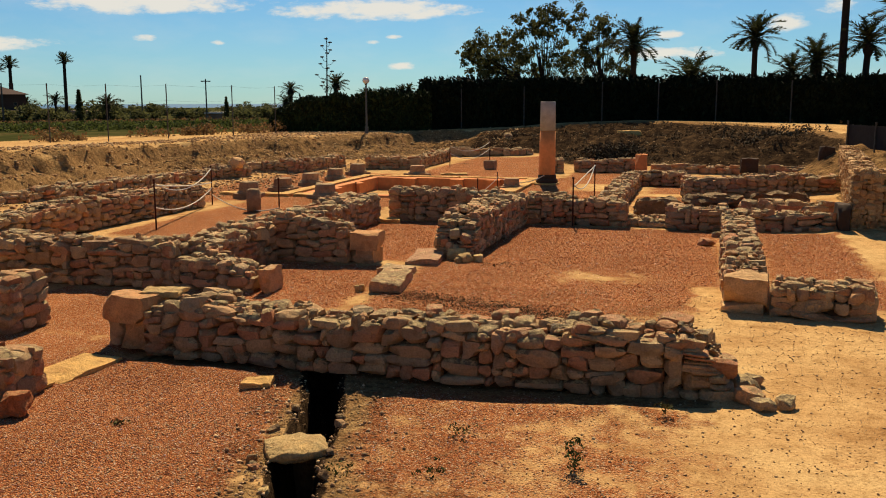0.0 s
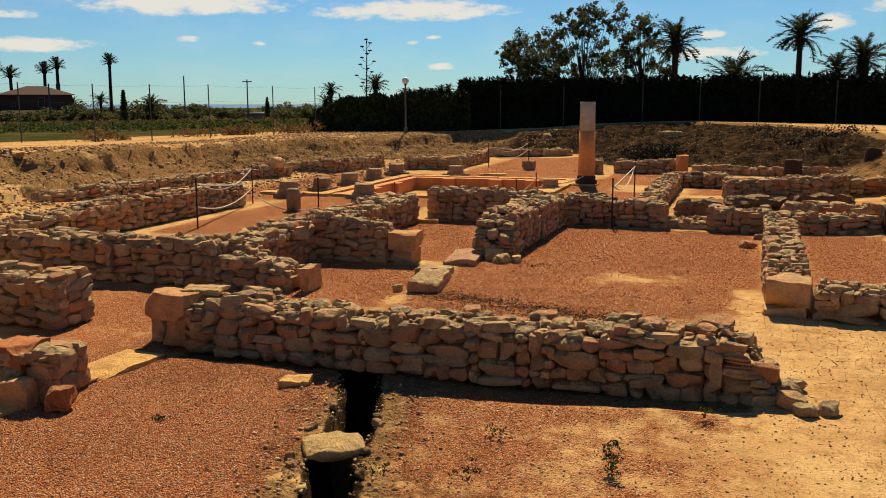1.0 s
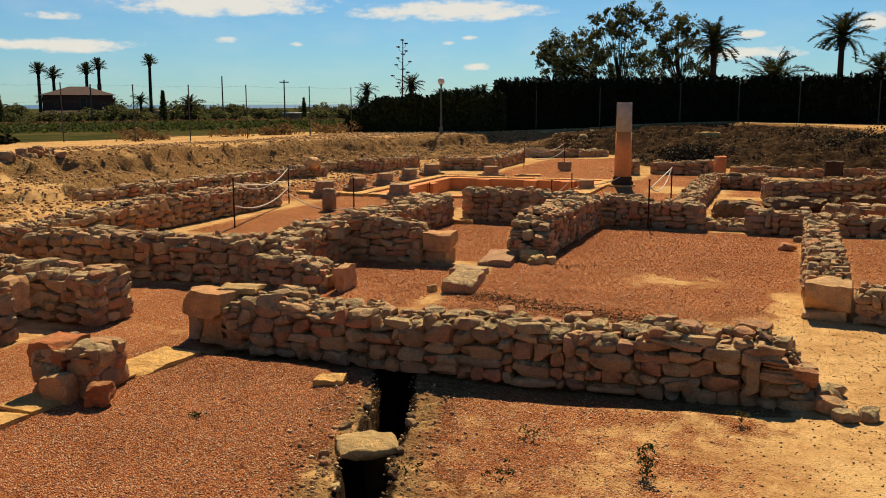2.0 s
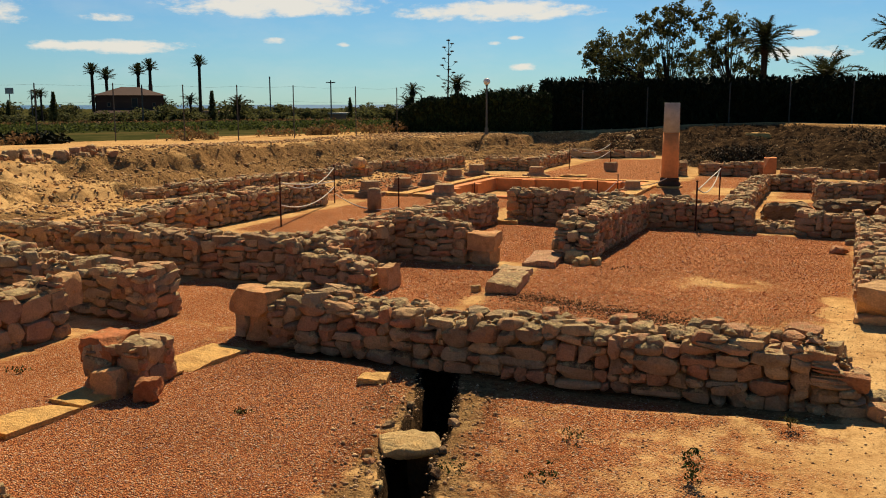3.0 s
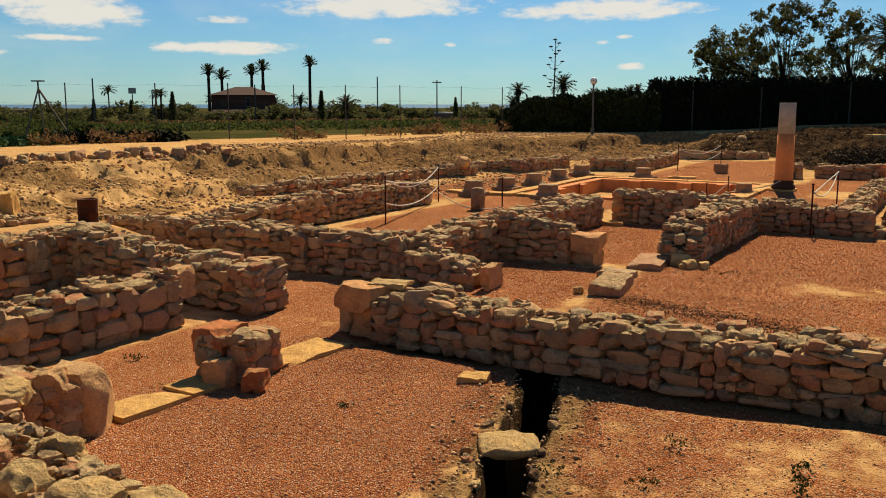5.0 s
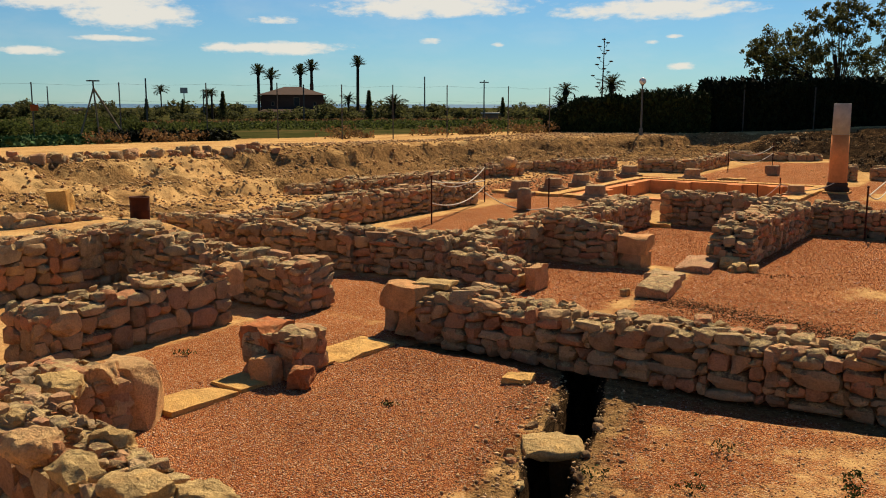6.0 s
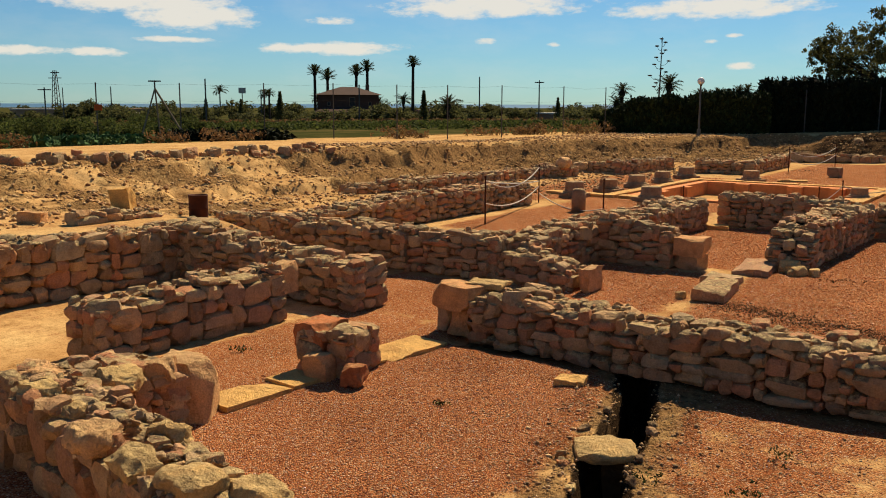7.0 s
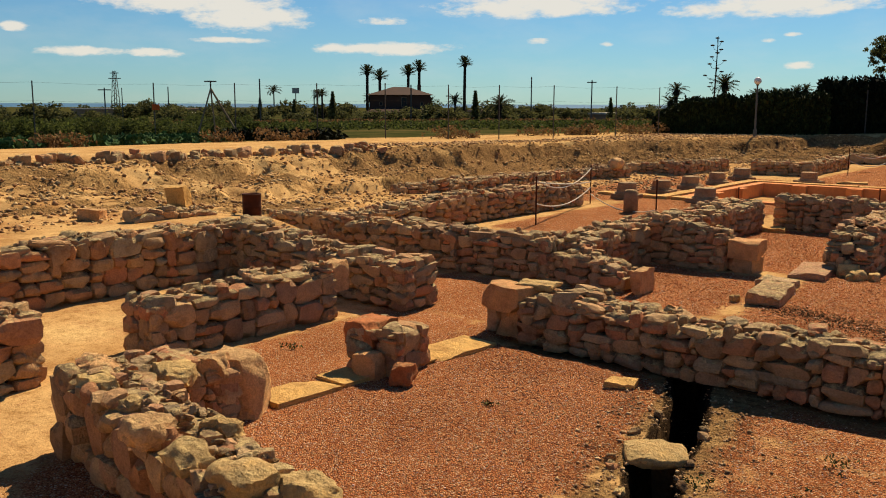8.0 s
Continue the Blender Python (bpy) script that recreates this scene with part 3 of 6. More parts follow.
def height(x, y):
    x, y = np.asarray(x, float), np.asarray(y, float)
    stray = 0.75 * step(20, 25, y) * step(-6, -9, x) * step(60, 50, y)
    xw, yw = x + stray * fractal(x, y, 0.42, 4, 21), y + stray * fractal(x, y, 0.42, 4, 22)
    df, zf, inf = to_line(xw, yw, FOOT)
    dr, zr, inr = to_line(xw, yw, RIM)
    low = 0.018 * wavy(x, y, 1.1) + 0.010 * wavy(x, y, 3.7, 2)
    # made ground behind the west wall, falling off towards the corridor
    west = 0.74 * step(-10.75, -11.0, x) * (1 - step(8.9, 11.2, y)) * (1 - step(-10.2, -10.1, x))
    low = low + west + 0.12 * step(-12.3, -14.5, x) * step(10, 16, y)
    s = df / np.maximum(df + dr, 1e-6)
    s = np.clip(s + 0.10 * wavy(x, y, 0.9, 5) * s * (1 - s) * 4, 0, 1)
    scarp = np.maximum(step(-13.0, -15.5, x) * step(36, 31, y), 0.75 * step(20, 25, y) * step(-7.5, -10.0, x))
    rise = (1 - 0.36 * scarp) * s + 0.36 * scarp * step(0.58, 0.78, s + 0.30 * fractal(x, y, 0.6, 5, 2))
    shelf = step(-12.4, -13.6, x) * step(25, 19, y)
    rise = rise + 0.26 * shelf * (step(0.26, 0.34, s + 0.16 * fractal(x, y, 0.7, 4, 5)) - step(0.0, 0.7, s))
    zfoot = np.maximum(zf, low)
    bank = zfoot + (zr - zfoot) * rise + (0.26 * fractal(x, y, 0.9, 5, 1) + 0.06 * wavy(x, y, 2.4, 1)) * 4 * s * (1 - s)
    bank = bank + (0.45 * fractal(x, y, 0.45, 4, 3)) * 4 * s * (1 - s) * step(-12, -8, x) * step(31, 35, y)
    out_far = zr + (0.9 - zr) * step(2, 16, dr) - 1.7 * step(18, 130, dr) - 2.8 * step(130, 1400, dr) + 0.03 * wavy(x, y, 0.5, 7) * step(0, 3, dr)
    z = np.where(inf, low, np.where(inr, bank, out_far))
    blend = np.where(inf, step(1.5, 0, df), 0)
    z = z + blend * np.maximum(zf - z, 0) * 0.8
    # drain and sunken pool
    dd, _, _ = to_line(x, y, DRAIN, False)
    deep = step(0.155, 0.085, dd - 0.01 * step(5.9, 5.6, y) + 0.022 * wavy(x, y, 7.0, 8) + 0.03 * fractal(x, y, 5.0, 3, 4)) * step(9.0, 7.4, y)
    lip = y - np.interp(x, *BEDS) + 0.05 * fractal(x, y, 3.0, 4, 6)
    trench = step(-0.06, 0.10, lip) * (y < 8.2) * step(-5.9, -5.6, x) * (1 - 0.85 * step(-1.9, 0.2, x)) * step(0.5, 0.2, x)
    bed = step(-0.55, -0.08, lip) * (1 - step(-0.08, 0.02, lip)) * step(7.9, 7.7, y) * step(5.2, 5.9, y) * step(-5.6, -5.2, x) * step(0.3, -0.4, x)
    z = z - 0.10 * trench * (1 - deep) + 0.03 * bed * (1 + 0.5 * fractal(x, y, 2.0, 3, 7))
    grit = step(1.0, 0.3, dd) * (y < 7.9) * (y > 3.5)
    z = z + (0.028 * fractal(x, y, 3.2, 5, 11)) * grit
    z = z - 0.85 * deep
    px0, px1, py0, py1 = POOL
    z = np.where((x > px0) & (x < px1) & (y > py0) & (y < py1), -0.36, z)
    return z


def rect(x, y, x0, x1, y0, y1, soft=0.35):
    d = np.minimum(np.minimum(x - x0, x1 - x), np.minimum(y - y0, y1 - y))
    return step(-soft, soft, d)


def zones(x, y):
    df, _, inf = to_line(x, y, FOOT)
    dr, _, inr = to_line(x, y, RIM)
    g = np.where(inf, 0.30 + 0.08 * wavy(x, y, 0.6, 2), 0.0) * (1 - 0.5 * step(0.0, 1.0, x))
    for r, k in GRAVEL:
        g = np.maximum(g, rect(x, y, *r) * k)
    g *= 1 - step(0.5, 0.15, to_line(x, y, DRAIN, False)[0]) * 0.7
    g *= 1 - 0.55 * np.exp(-((x + 1.3) / 1.1) ** 2 - ((y - 12.9) / 0.55) ** 2) - 0.4 * np.exp(-((x + 0.2) / 0.8) ** 2 - ((y - 10.6) / 0.9) ** 2)
    veg = np.where(inr | inf, 0, step(7.0, 10.5, dr))
    d = np.where(inr & ~inf, 0.48 + 0.42 * fractal(x, y, 0.5, 4, 9) + 0.4 * step(-14, -7, x) * step(28, 36, y) + 0.4 * step(19, 25, y), 0.08)
    d = np.maximum(d, step(1.0, 0.3, to_line(x, y, DRAIN, False)[0]) * 0.52 * (y < 7.6))
    d = np.maximum(d, rect(x, y, -3.6, -0.6, 9.3, 10.7, 0.5) * 0.7)
    d = np.maximum(d, rect(x, y, -2.4, -0.9, 4.4, 5.9, 0.6) * 0.36)
    d = np.maximum(d, rect(x, y, -2.5, 0.2, 3.8, 7.5, 0.8) * 0.22)
    d = np.maximum(d, rect(x, y, -2.45, -1.0, 3.8, 5.75, 0.5) * 0.42)
    # bare trench soil, its dark tone also deepening the front wall's shadow
    d = np.maximum(d, step(-0.04, 0.10, y - np.interp(x, *BEDS)) * (y < 8.2) * (y > 5) * (x > -5.5) * (x < 0.2) * 0.9)
    return g, veg, d


def mound(x, y):
    """Where the dark spoil mound lies, and the shade painted inside the drain."""
    _, _, inf = to_line(x, y, FOOT)
    dr, _, inr = to_line(x, y, RIM)
    # shade of the open drain, put into the ground colour
    drain_shade = step(0.25, 0.16, to_line(x, y, DRAIN, False)[0]) * (y < 8.5)
    # dark earth of mound and north bank, slope shade included in its colour
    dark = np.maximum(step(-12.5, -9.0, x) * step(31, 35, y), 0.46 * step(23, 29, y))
    return np.maximum(np.where(inr & ~inf, dark * step(0.0, 0.9, dr), 0.0), drain_shade)


# beds of crushed red brick: extent, strength
GRAVEL = [((-4.0, 0.1, 10.2, 18.3), 0.95), ((-1.0, 0.5, 12.6, 18.3), 0.9), ((-4.0, -0.9, 8.6, 11), 0.8), ((-6.4, -4.2, 8.6, 13.0), 0.95), ((-6.4, -3.8, 13.5, 18.3), 0.9), ((-5.9, -2.85, 2.5, 7.8), 0.95), ((-2.7, -0.9, 5.2, 7.8), 0.68), ((-2.7, 0.2, 3.5, 7.6), 0.52),
          ((-11.0, -7.1, 15.0, 21.7), 0.9), ((-7.4, -5.9, 4.4, 8.3), 0.86), ((-8.4, -5.4, 8.2, 10.5), 0.82), ((-6.2, -5.6, 4.4, 8.2), 0.8), ((1.05, 2.7, 11.6, 18.3), 0.85), ((-13.6, -11.8, 20.5, 30.5), 0.75), ((-9.6, -5.0, 29.4, 41), 0.9),
          ((-5.0, -1.4, 19.4, 26), 0.75), ((-1.3, 2.8, 19.2, 24.6), 0.95), ((-4.2, -0.8, 28, 33), 0.8), ((-1.2, 3.2, 25.4, 32), 0.75),
          ((-11.6, -4.0, 21.0, 23.2), 0.85), ((-12.4, -10.2, 21, 30.5), 0.85), ((-5.4, -3.4, 22, 30), 0.85), ((-11, -4.5, 28.4, 30), 0.85)]


def axis(dense, coarse):
    vals = []
    for a, b, s in dense:
        vals += list(np.arange(a, b, s))
    return np.array(sorted(set(np.round(vals + coarse, 3))))


far_steps = [40 * 1.35 ** k for k in range(14)]
gx = axis([(-4.2, -1.9, 0.05), (-12, -4.2, 0.12), (-1.9, 4, 0.12), (-20, -12, 0.14), (-22, -20, 0.22), (4, 12, 0.4), (-40, -22, 0.9), (12, 40, 2.0)], [-v for v in far_steps] + far_steps)
gy = axis([(4.3, 7.7, 0.05), (2, 4.3, 0.12), (7.7, 24, 0.12), (24, 36, 0.16), (36, 50, 0.22), (-6, 2, 0.4), (-40, -6, 2.5), (50, 80, 1.2)], [-v for v in far_steps] + [80 * 1.3 ** k for k in range(13)])
X, Y = np.meshgrid(gx, gy)
Z = height(X, Y)
nx, ny = len(gx), len(gy)
me = bpy.data.meshes.new("ground")
me.vertices.add(nx * ny)
me.vertices.foreach_set("co", np.stack([X, Y, Z], -1).ravel())
ii, jj = np.meshgrid(np.arange(nx - 1), np.arange(ny - 1))
q = (jj * nx + ii).ravel()
quads = np.stack([q, q + 1, q + nx + 1, q + nx], -1)
me.loops.add(quads.size)
me.polygons.add(len(quads))
me.loops.foreach_set("vertex_index", quads.ravel())
me.polygons.foreach_set("loop_start", np.arange(len(quads)) * 4)
me.polygons.foreach_set("use_smooth", np.ones(len(quads), bool))
me.update(calc_edges=True)
col = me.color_attributes.new("zones", "FLOAT_COLOR", "POINT")
g, v, d = zones(X, Y)
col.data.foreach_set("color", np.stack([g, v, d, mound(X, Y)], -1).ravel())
me.materials.append(M_GROUND)
tagged(new("ground", me), "excavated ground of sand, soil and crushed red gravel with dry fields beyond", "ground", kind="structure")


def on_ground(x, y):
    return float(height(np.array([x]), np.array([y]))[0])


def loose(name, n, area, size, mat, seed, label, keep=None, flat=0.6):
    """Scattered pebbles or lumps lying on the ground, in one mesh."""
    rng = np.random.default_rng(seed)
    x, y = rng.uniform(area[0], area[1], n), rng.uniform(area[2], area[3], n)
    if keep is not None:
        k = rng.uniform(0, 1, n) < keep(x, y)
        x, y = x[k], y[k]
    z = height(x, y)
    m = len(x)
    s = size[0] * (size[1] / size[0]) ** (rng.uniform(0, 1, m) ** 2)
    base = np.array([(1, 0, 0), (0, 1, 0), (-1, 0, 0), (0, -1, 0), (0, 0, 1), (0, 0, -1)], float)
    tri = np.array([(0, 1, 4), (1, 2, 4), (2, 3, 4), (3, 0, 4), (1, 0, 5), (2, 1, 5), (3, 2, 5), (0, 3, 5)])
    co = base[None] * rng.uniform(0.6, 1.3, (m, 6, 1)) + rng.uniform(-0.25, 0.25, (m, 6, 3))
    ang = rng.uniform(0, 6.283, m)
    c, sn = np.cos(ang)[:, None], np.sin(ang)[:, None]
    px, py = co[..., 0] * c - co[..., 1] * sn * 0.7, co[..., 0] * sn + co[..., 1] * c * 0.7
    pos = np.stack([px * s[:, None] + x[:, None], py * s[:, None] + y[:, None], co[..., 2] * s[:, None] * flat + z[:, None] + 0.25 * s[:, None]], -1)
    me = bpy.data.meshes.new(name)
    me.vertices.add(m * 6)
    me.vertices.foreach_set("co", pos.ravel())
    f = (tri[None] + (np.arange(m) * 6)[:, None, None]).reshape(-1, 3)
    me.loops.add(f.size)
    me.polygons.add(len(f))
    me.loops.foreach_set("vertex_index", f.ravel())
    me.polygons.foreach_set("loop_start", np.arange(len(f)) * 3)
    me.update(calc_edges=True)
    me.materials.append(mat)
    return tagged(new(name, me), label, name.replace("_", " "), kind="stuff")

# ---------------------------------------------------------------- ruined walls
LBL = "low ruined wall of rough tan and reddish limestone rubble, grey crust on top"
# across the foreground
ruin_wall((-5.35, 7.88), (0.42, 7.76), 0.64, [(0, 0.55), (0.15, 0.56), (0.4, 0.53), (0.6, 0.53), (0.75, 0.57), (0.83, 0.64), (0.92, 0.63), (0.95, 0.50), (0.98, 0.36), (1, 0.20)], "long low rubble wall with courses of tan and reddish limestone across the site", 11, wide=(0.14, 0.36), tall=(0.075, 0.17), z=-0.07, caps=0.9, chips=40)
# west room
ruin_wall((-10.66, 1.0), (-10.60, 8.5), 0.50, [(0, 0.84), (1, 0.78)], "long retaining rubble wall holding back a sand terrace", 12, wide=(0.18, 0.44), tall=(0.11, 0.23), caps=1.0)
ruin_wall((-10.75, 8.15), (-7.12, 8.02), 0.58, [(0, 0.80), (0.5, 0.68), (1, 0.58)], "rubble wall with a pale sunlit-coloured top meeting the terrace wall", 13, caps=1.0, ends=(False, True))
ruin_wall((-12.6, 10.5), (-6.75, 10.62), 0.55, [(0, 0.60), (0.6, 0.66), (1, 0.62)], "rubble wall of squarish reddish stones along a corridor", 14)
ruin_wall((-6.75, 10.66), (-5.62, 10.66), 0.5, [(0, 0.46), (0.7, 0.40), (1, 0.26)], LBL, 15, ends=(False, True))
ruin_wall((-7.64, 4.86), (-7.50, 7.22), 0.50, [(0, 0.60), (0.6, 0.62), (0.92, 0.60), (0.95, 0.72), (1, 0.60)], "short thick rubble wall standing free between two rooms", 16, wide=(0.18, 0.46), tall=(0.10, 0.26))
# range of rooms behind
ruin_wall((-6.45, 11.0), (-6.35, 17.9), 0.68, [(0, 0.60), (0.4, 0.64), (1, 0.60)], LBL, 17)
ruin_wall((-6.4, 13.05), (-5.2, 13.05), 0.45, [(0, 0.74), (0.6, 0.72), (1, 0.55)], LBL, 18, ends=(False, True))
ruin_wall((-6.3, 18.4), (-3.9, 18.35), 0.5, [(0, 0.70), (1, 0.68)], LBL, 19)
ruin_wall((-3.42, 13.9), (-3.32, 18.4), 0.6, [(0, 0.20), (0.06, 0.62), (0.2, 0.72), (1, 0.68)], "broken-ended rubble wall dividing two gravel rooms", 20)
ruin_wall((-3.35, 18.42), (-1.3, 18.45), 0.5, [(0, 0.66), (0.5, 0.56), (1, 0.50)], LBL, 21, ends=(False, True))
ruin_wall((-1.3, 18.6), (-0.5, 18.55), 0.5, [(0, 0.20), (1, 0.20)], LBL, 22)
ruin_wall((-0.5, 18.42), (0.62, 18.3), 0.5, [(0, 0.46), (1, 0.46)], LBL, 23)
ruin_wall((0.60, 18.3), (0.42, 11.75), 0.50, [(0, 0.44), (0.4, 0.40), (0.9, 0.46), (1, 0.44)], "narrow rubble wall with a pale stony top, between gravel rooms", 24, wide=(0.14, 0.34))
ruin_wall((0.95, 11.02), (2.02, 10.88), 0.62, [(0, 0.42), (0.8, 0.40), (1, 0.34)], "short low rubble wall with rounded stones beside a big block", 25)
ruin_wall((1.15, 18.5), (2.9, 18.7), 0.45, [(0, 0.38), (1, 0.36)], LBL, 26, wide=(0.2, 0.5))
# corridor and peristyle
ruin_wall((-11.5, 12.2), (-11.5, 19.6), 0.55, [(0, 0.55), (0.5, 0.66), (1, 0.55)], LBL, 27)
ruin_wall((-15.4, 17.3), (-14.8, 24.5), 0.5, [(0, 0.36), (0.3, 0.40), (1, 0.36)], LBL, 28, cap=110, z=0.05)
ruin_wall((-14.6, 24.8), (-14.0, 27.0), 0.6, [(0, 0.36), (0.5, 0.55), (1, 0.45)], LBL, 29, cap=110)
ruin_wall((-14.9, 28.3), (-13.5, 29.1), 0.5, [(0, 0.5), (1, 0.55)], LBL, 30, cap=110)
ruin_wall((-13.5, 29.2), (-13.1, 33.0), 0.5, [(0, 0.52), (1, 0.5)], LBL, 31, cap=110)
ruin_wall((-12.0, 32.3), (-10.0, 32.8), 0.5, [(0, 0.52), (1, 0.44)], LBL, 32, cap=110)
ruin_wall((-10.0, 32.8), (-10.2, 38.0), 0.5, [(0, 0.44), (1, 0.5)], LBL, 33, cap=110)
ruin_wall((-11.1, 41.1), (-7.3, 42.0), 0.5, [(0, 0.40), (1, 0.36)], LBL, 34, cap=110, wide=(0.4, 0.9), tall=(0.18, 0.3))
ruin_wall((-1.8, 27.6), (-0.2, 27.9), 0.5, [(0, 0.42), (1, 0.42)], LBL, 35, cap=110)
ruin_wall((-0.2, 24.7), (3.7, 25.6), 0.5, [(0, 0.52), (1, 0.60)], LBL, 36, cap=110)
ruin_wall((-1.6, 20.0), (-1.55, 27.6), 0.5, [(0, 0.42), (1, 0.42)], LBL, 37, cap=110)
# W4 and neighbours: walls beside the camera
ruin_wall((-6.12, 3.08), (-3.34, 2.64), 0.54, [(0, 0.64), (0.4, 0.58), (0.8, 0.50), (1, 0.38)], "low rubble wall capped with large rounded pale boulders", 41, wide=(0.2, 0.46), tall=(0.15, 0.28), caps=0.62, chips=60)
ruin_wall((-5.66, 3.42), (-5.60, 4.32), 0.5, [(0, 0.60), (1, 0.50)], LBL, 42, ends=(False, True))
ruin_wall((-7.62, 0.6), (-7.66, 3.78), 0.5, [(0, 0.78), (1, 0.70)], LBL, 43, tall=(0.10, 0.20))
ruin_wall((-5.92, 5.86), (-5.38, 5.94), 0.55, [(0, 0.46), (0.5, 0.40), (1, 0.48)], "short free-standing pier of reddish rubble blocks on a threshold", 44, wide=(0.18, 0.30), tall=(0.13, 0.22), name="rubble_pier")


def block(name, x, y, z, size, mat, seed, label, category, turn=0.0, tilt=(0, 0), amount=0.028, round_by=0.035, cuts=9, group=""):
    ob = new(name, rough_block(name, size, mat, seed, cuts, amount, round_by))
    ob.matrix_basis = pose(x, y, z, tilt[0], tilt[1], turn)
    return tagged(ob, label, category, group)


# dressed blocks at the wall ends
Q = "large weathered sandstone block set at a wall end"
block("corner_block", -5.60, 8.08, 0.27, (0.58, 0.48, 0.27), M_BLOCK, 1, Q, "stone block", -6, amount=0.025, round_by=0.07, cuts=12, group="corner blocks")
block("corner_block", -5.56, 8.14, -0.03, (0.27, 0.40, 0.31), M_BLOCK, 2, Q, "stone block", 4, group="corner blocks")
block("corner_block", -5.80, 8.20, -0.02, (0.20, 0.34, 0.28), M_STONE, 3, Q, "stone block", -5, group="corner blocks")
block("cap_slab", -5.36, 8.26, 0.49, (0.46, 0.34, 0.06), M_GREYROCK, 4, "flat lichen-grey slab lying on the wall top", "stone slab", 8, amount=0.03, round_by=0.12)
block("corner_block", -5.44, 10.88, 0.0, (0.16, 0.46, 0.32), M_BLOCK, 5, Q, "stone block", 3, group="corner blocks")
block("corner_block", -4.92, 13.28, 0.22, (0.46, 0.42, 0.28), M_BLOCK, 6, Q, "stone block", 2, amount=0.02, round_by=0.05, group="corner blocks")
block("corner_block", -4.98, 13.32, -0.02, (0.44, 0.38, 0.24), M_STONE, 7, Q, "stone block", -4, group="corner blocks")
block("corner_block", 0.665, 11.40, 0.11, (0.50, 0.66, 0.32), M_BLOCK, 8, Q, "stone block", -5, group="corner blocks")
block("corner_block", 0.655, 11.42, -0.02, (0.50, 0.62, 0.14), M_BLOCK, 9, Q, "stone block", -6, group="corner blocks")
block("corner_block", -5.78, 4.46, -0.02, (0.42, 0.38, 0.52), M_BLOCK, 10, Q, "stone block", 38, (0, 6), amount=0.016, round_by=0.07, cuts=12, group="corner blocks")
W = "large rounded yellow limestone boulder capping a rubble wall"
for i, (x, y, z, size, turn) in enumerate((
        (-3.76, 2.90, 0.40, (0.46, 0.32, 0.20), 8), (-3.46, 3.10, 0.36, (0.42, 0.34, 0.20), -20), (-4.62, 2.87, 0.48, (0.38, 0.28, 0.18), 10), (-3.38, 2.76, 0.34, (0.26, 0.24, 0.17), 30),
        (-5.58, 3.72, 0.46, (0.34, 0.30, 0.17), 40), (-6.00, 3.34, 0.54, (0.36, 0.28, 0.14), -15), (-4.40, 3.26, 0.44, (0.30, 0.22, 0.16), 25), (-5.18, 3.08, 0.50, (0.34, 0.24, 0.15), 0),
        (-4.18, 2.86, 0.44, (0.30, 0.26, 0.17), -12), (-5.70, 4.12, 0.40, (0.36, 0.30, 0.18), 60), (-5.62, 3.16, 0.52, (0.32, 0.24, 0.14), -8))):
    block("cap_boulder", x, y, z, tuple(0.86 * k for k in size), (M_GREYROCK, M_BLOCK)[i in (2, 5, 9)], 820 + i, W, "boulder", turn, (4 * (i % 3) - 4, 5 - 3 * (i % 4)), amount=0.045, round_by=0.16, cuts=9, group="cap boulders")
block("corner_block", -7.62, 7.30, 0.30, (0.22, 0.34, 0.36), M_BLOCK, 11, Q, "stone block", 8, group="corner blocks")
# pier stones and fallen stones
block("boulder", -5.22, 5.86, -0.01, (0.20, 0.20, 0.20), M_BLOCKRED, 12, "rounded sandstone boulder fallen beside the pier", "boulder", 20, round_by=0.15)
block("boulder", -5.62, 5.82, -0.01, (0.28, 0.22, 0.25), M_BLOCK, 13, "rounded pale boulder at the foot of the pier", "boulder", 10, round_by=0.17)
block("pier_block", -5.84, 6.10, 0.24, (0.32, 0.42, 0.23), M_BLOCKRED, 14, "reddish squared block topping the pier", "stone block", 6)
for i, (x, y, s) in enumerate(((0.52, 7.72, 0.2), (0.62, 7.55, 0.15), (0.80, 7.66, 0.17), (0.48, 8.05, 0.22), (0.26, 16.45, 0.22), (0.47, 17.5, 0.16), (0.56, 8.25, 0.16), (1.55, 18.42, 0.16), (1.95, 18.5, 0.14), (2.3, 18.5, 0.18))):
    block("fallen_stone", x, y, on_ground(x, y) - 0.02, (s * 1.2, s, s * 0.7), M_STONE, 60 + i, "rough limestone lump fallen beside a wall", "stone", 37 * i, round_by=0.16, group="fallen stones", cuts=3)
# threshold
for i, (y0, y1, w) in enumerate(((4.72, 5.42, 0.40), (5.44, 6.62, 0.42), (6.64, 7.46, 0.46))):
    x = -5.84 + 0.085 * (y0 - 4.7)
    block("threshold_slab", x + 0.08, (y0 + y1) / 2, -0.045, (w, y1 - y0, 0.085), M_SLAB, 20 + i, "flat worn yellow limestone threshold slab", "stone slab", -5, amount=0.008, round_by=0.03, group="threshold slabs", cuts=5)
# drain covers
block("drain_slab", -2.73, 5.79, -0.045, (0.47, 0.40, 0.10), M_GREYROCK, 31, "thick pitted pale limestone slab bridging the drain", "stone slab", 35, amount=0.022, round_by=0.27, cuts=14)
# unseen stone added beneath the slab to keep sunlight out of the drain
block("support_stone", -2.74, 6.02, -0.62, (0.36, 0.10, 0.58), M_MASONRY, 38, "unseen upright stone added under the drain slab to keep sun out", "stone block", 10, cuts=4)
block("drain_slab", -3.68, 7.05, 0.0, (0.26, 0.20, 0.06), M_SLAB, 32, "small pale flat stone at the drain edge", "stone slab", 12)
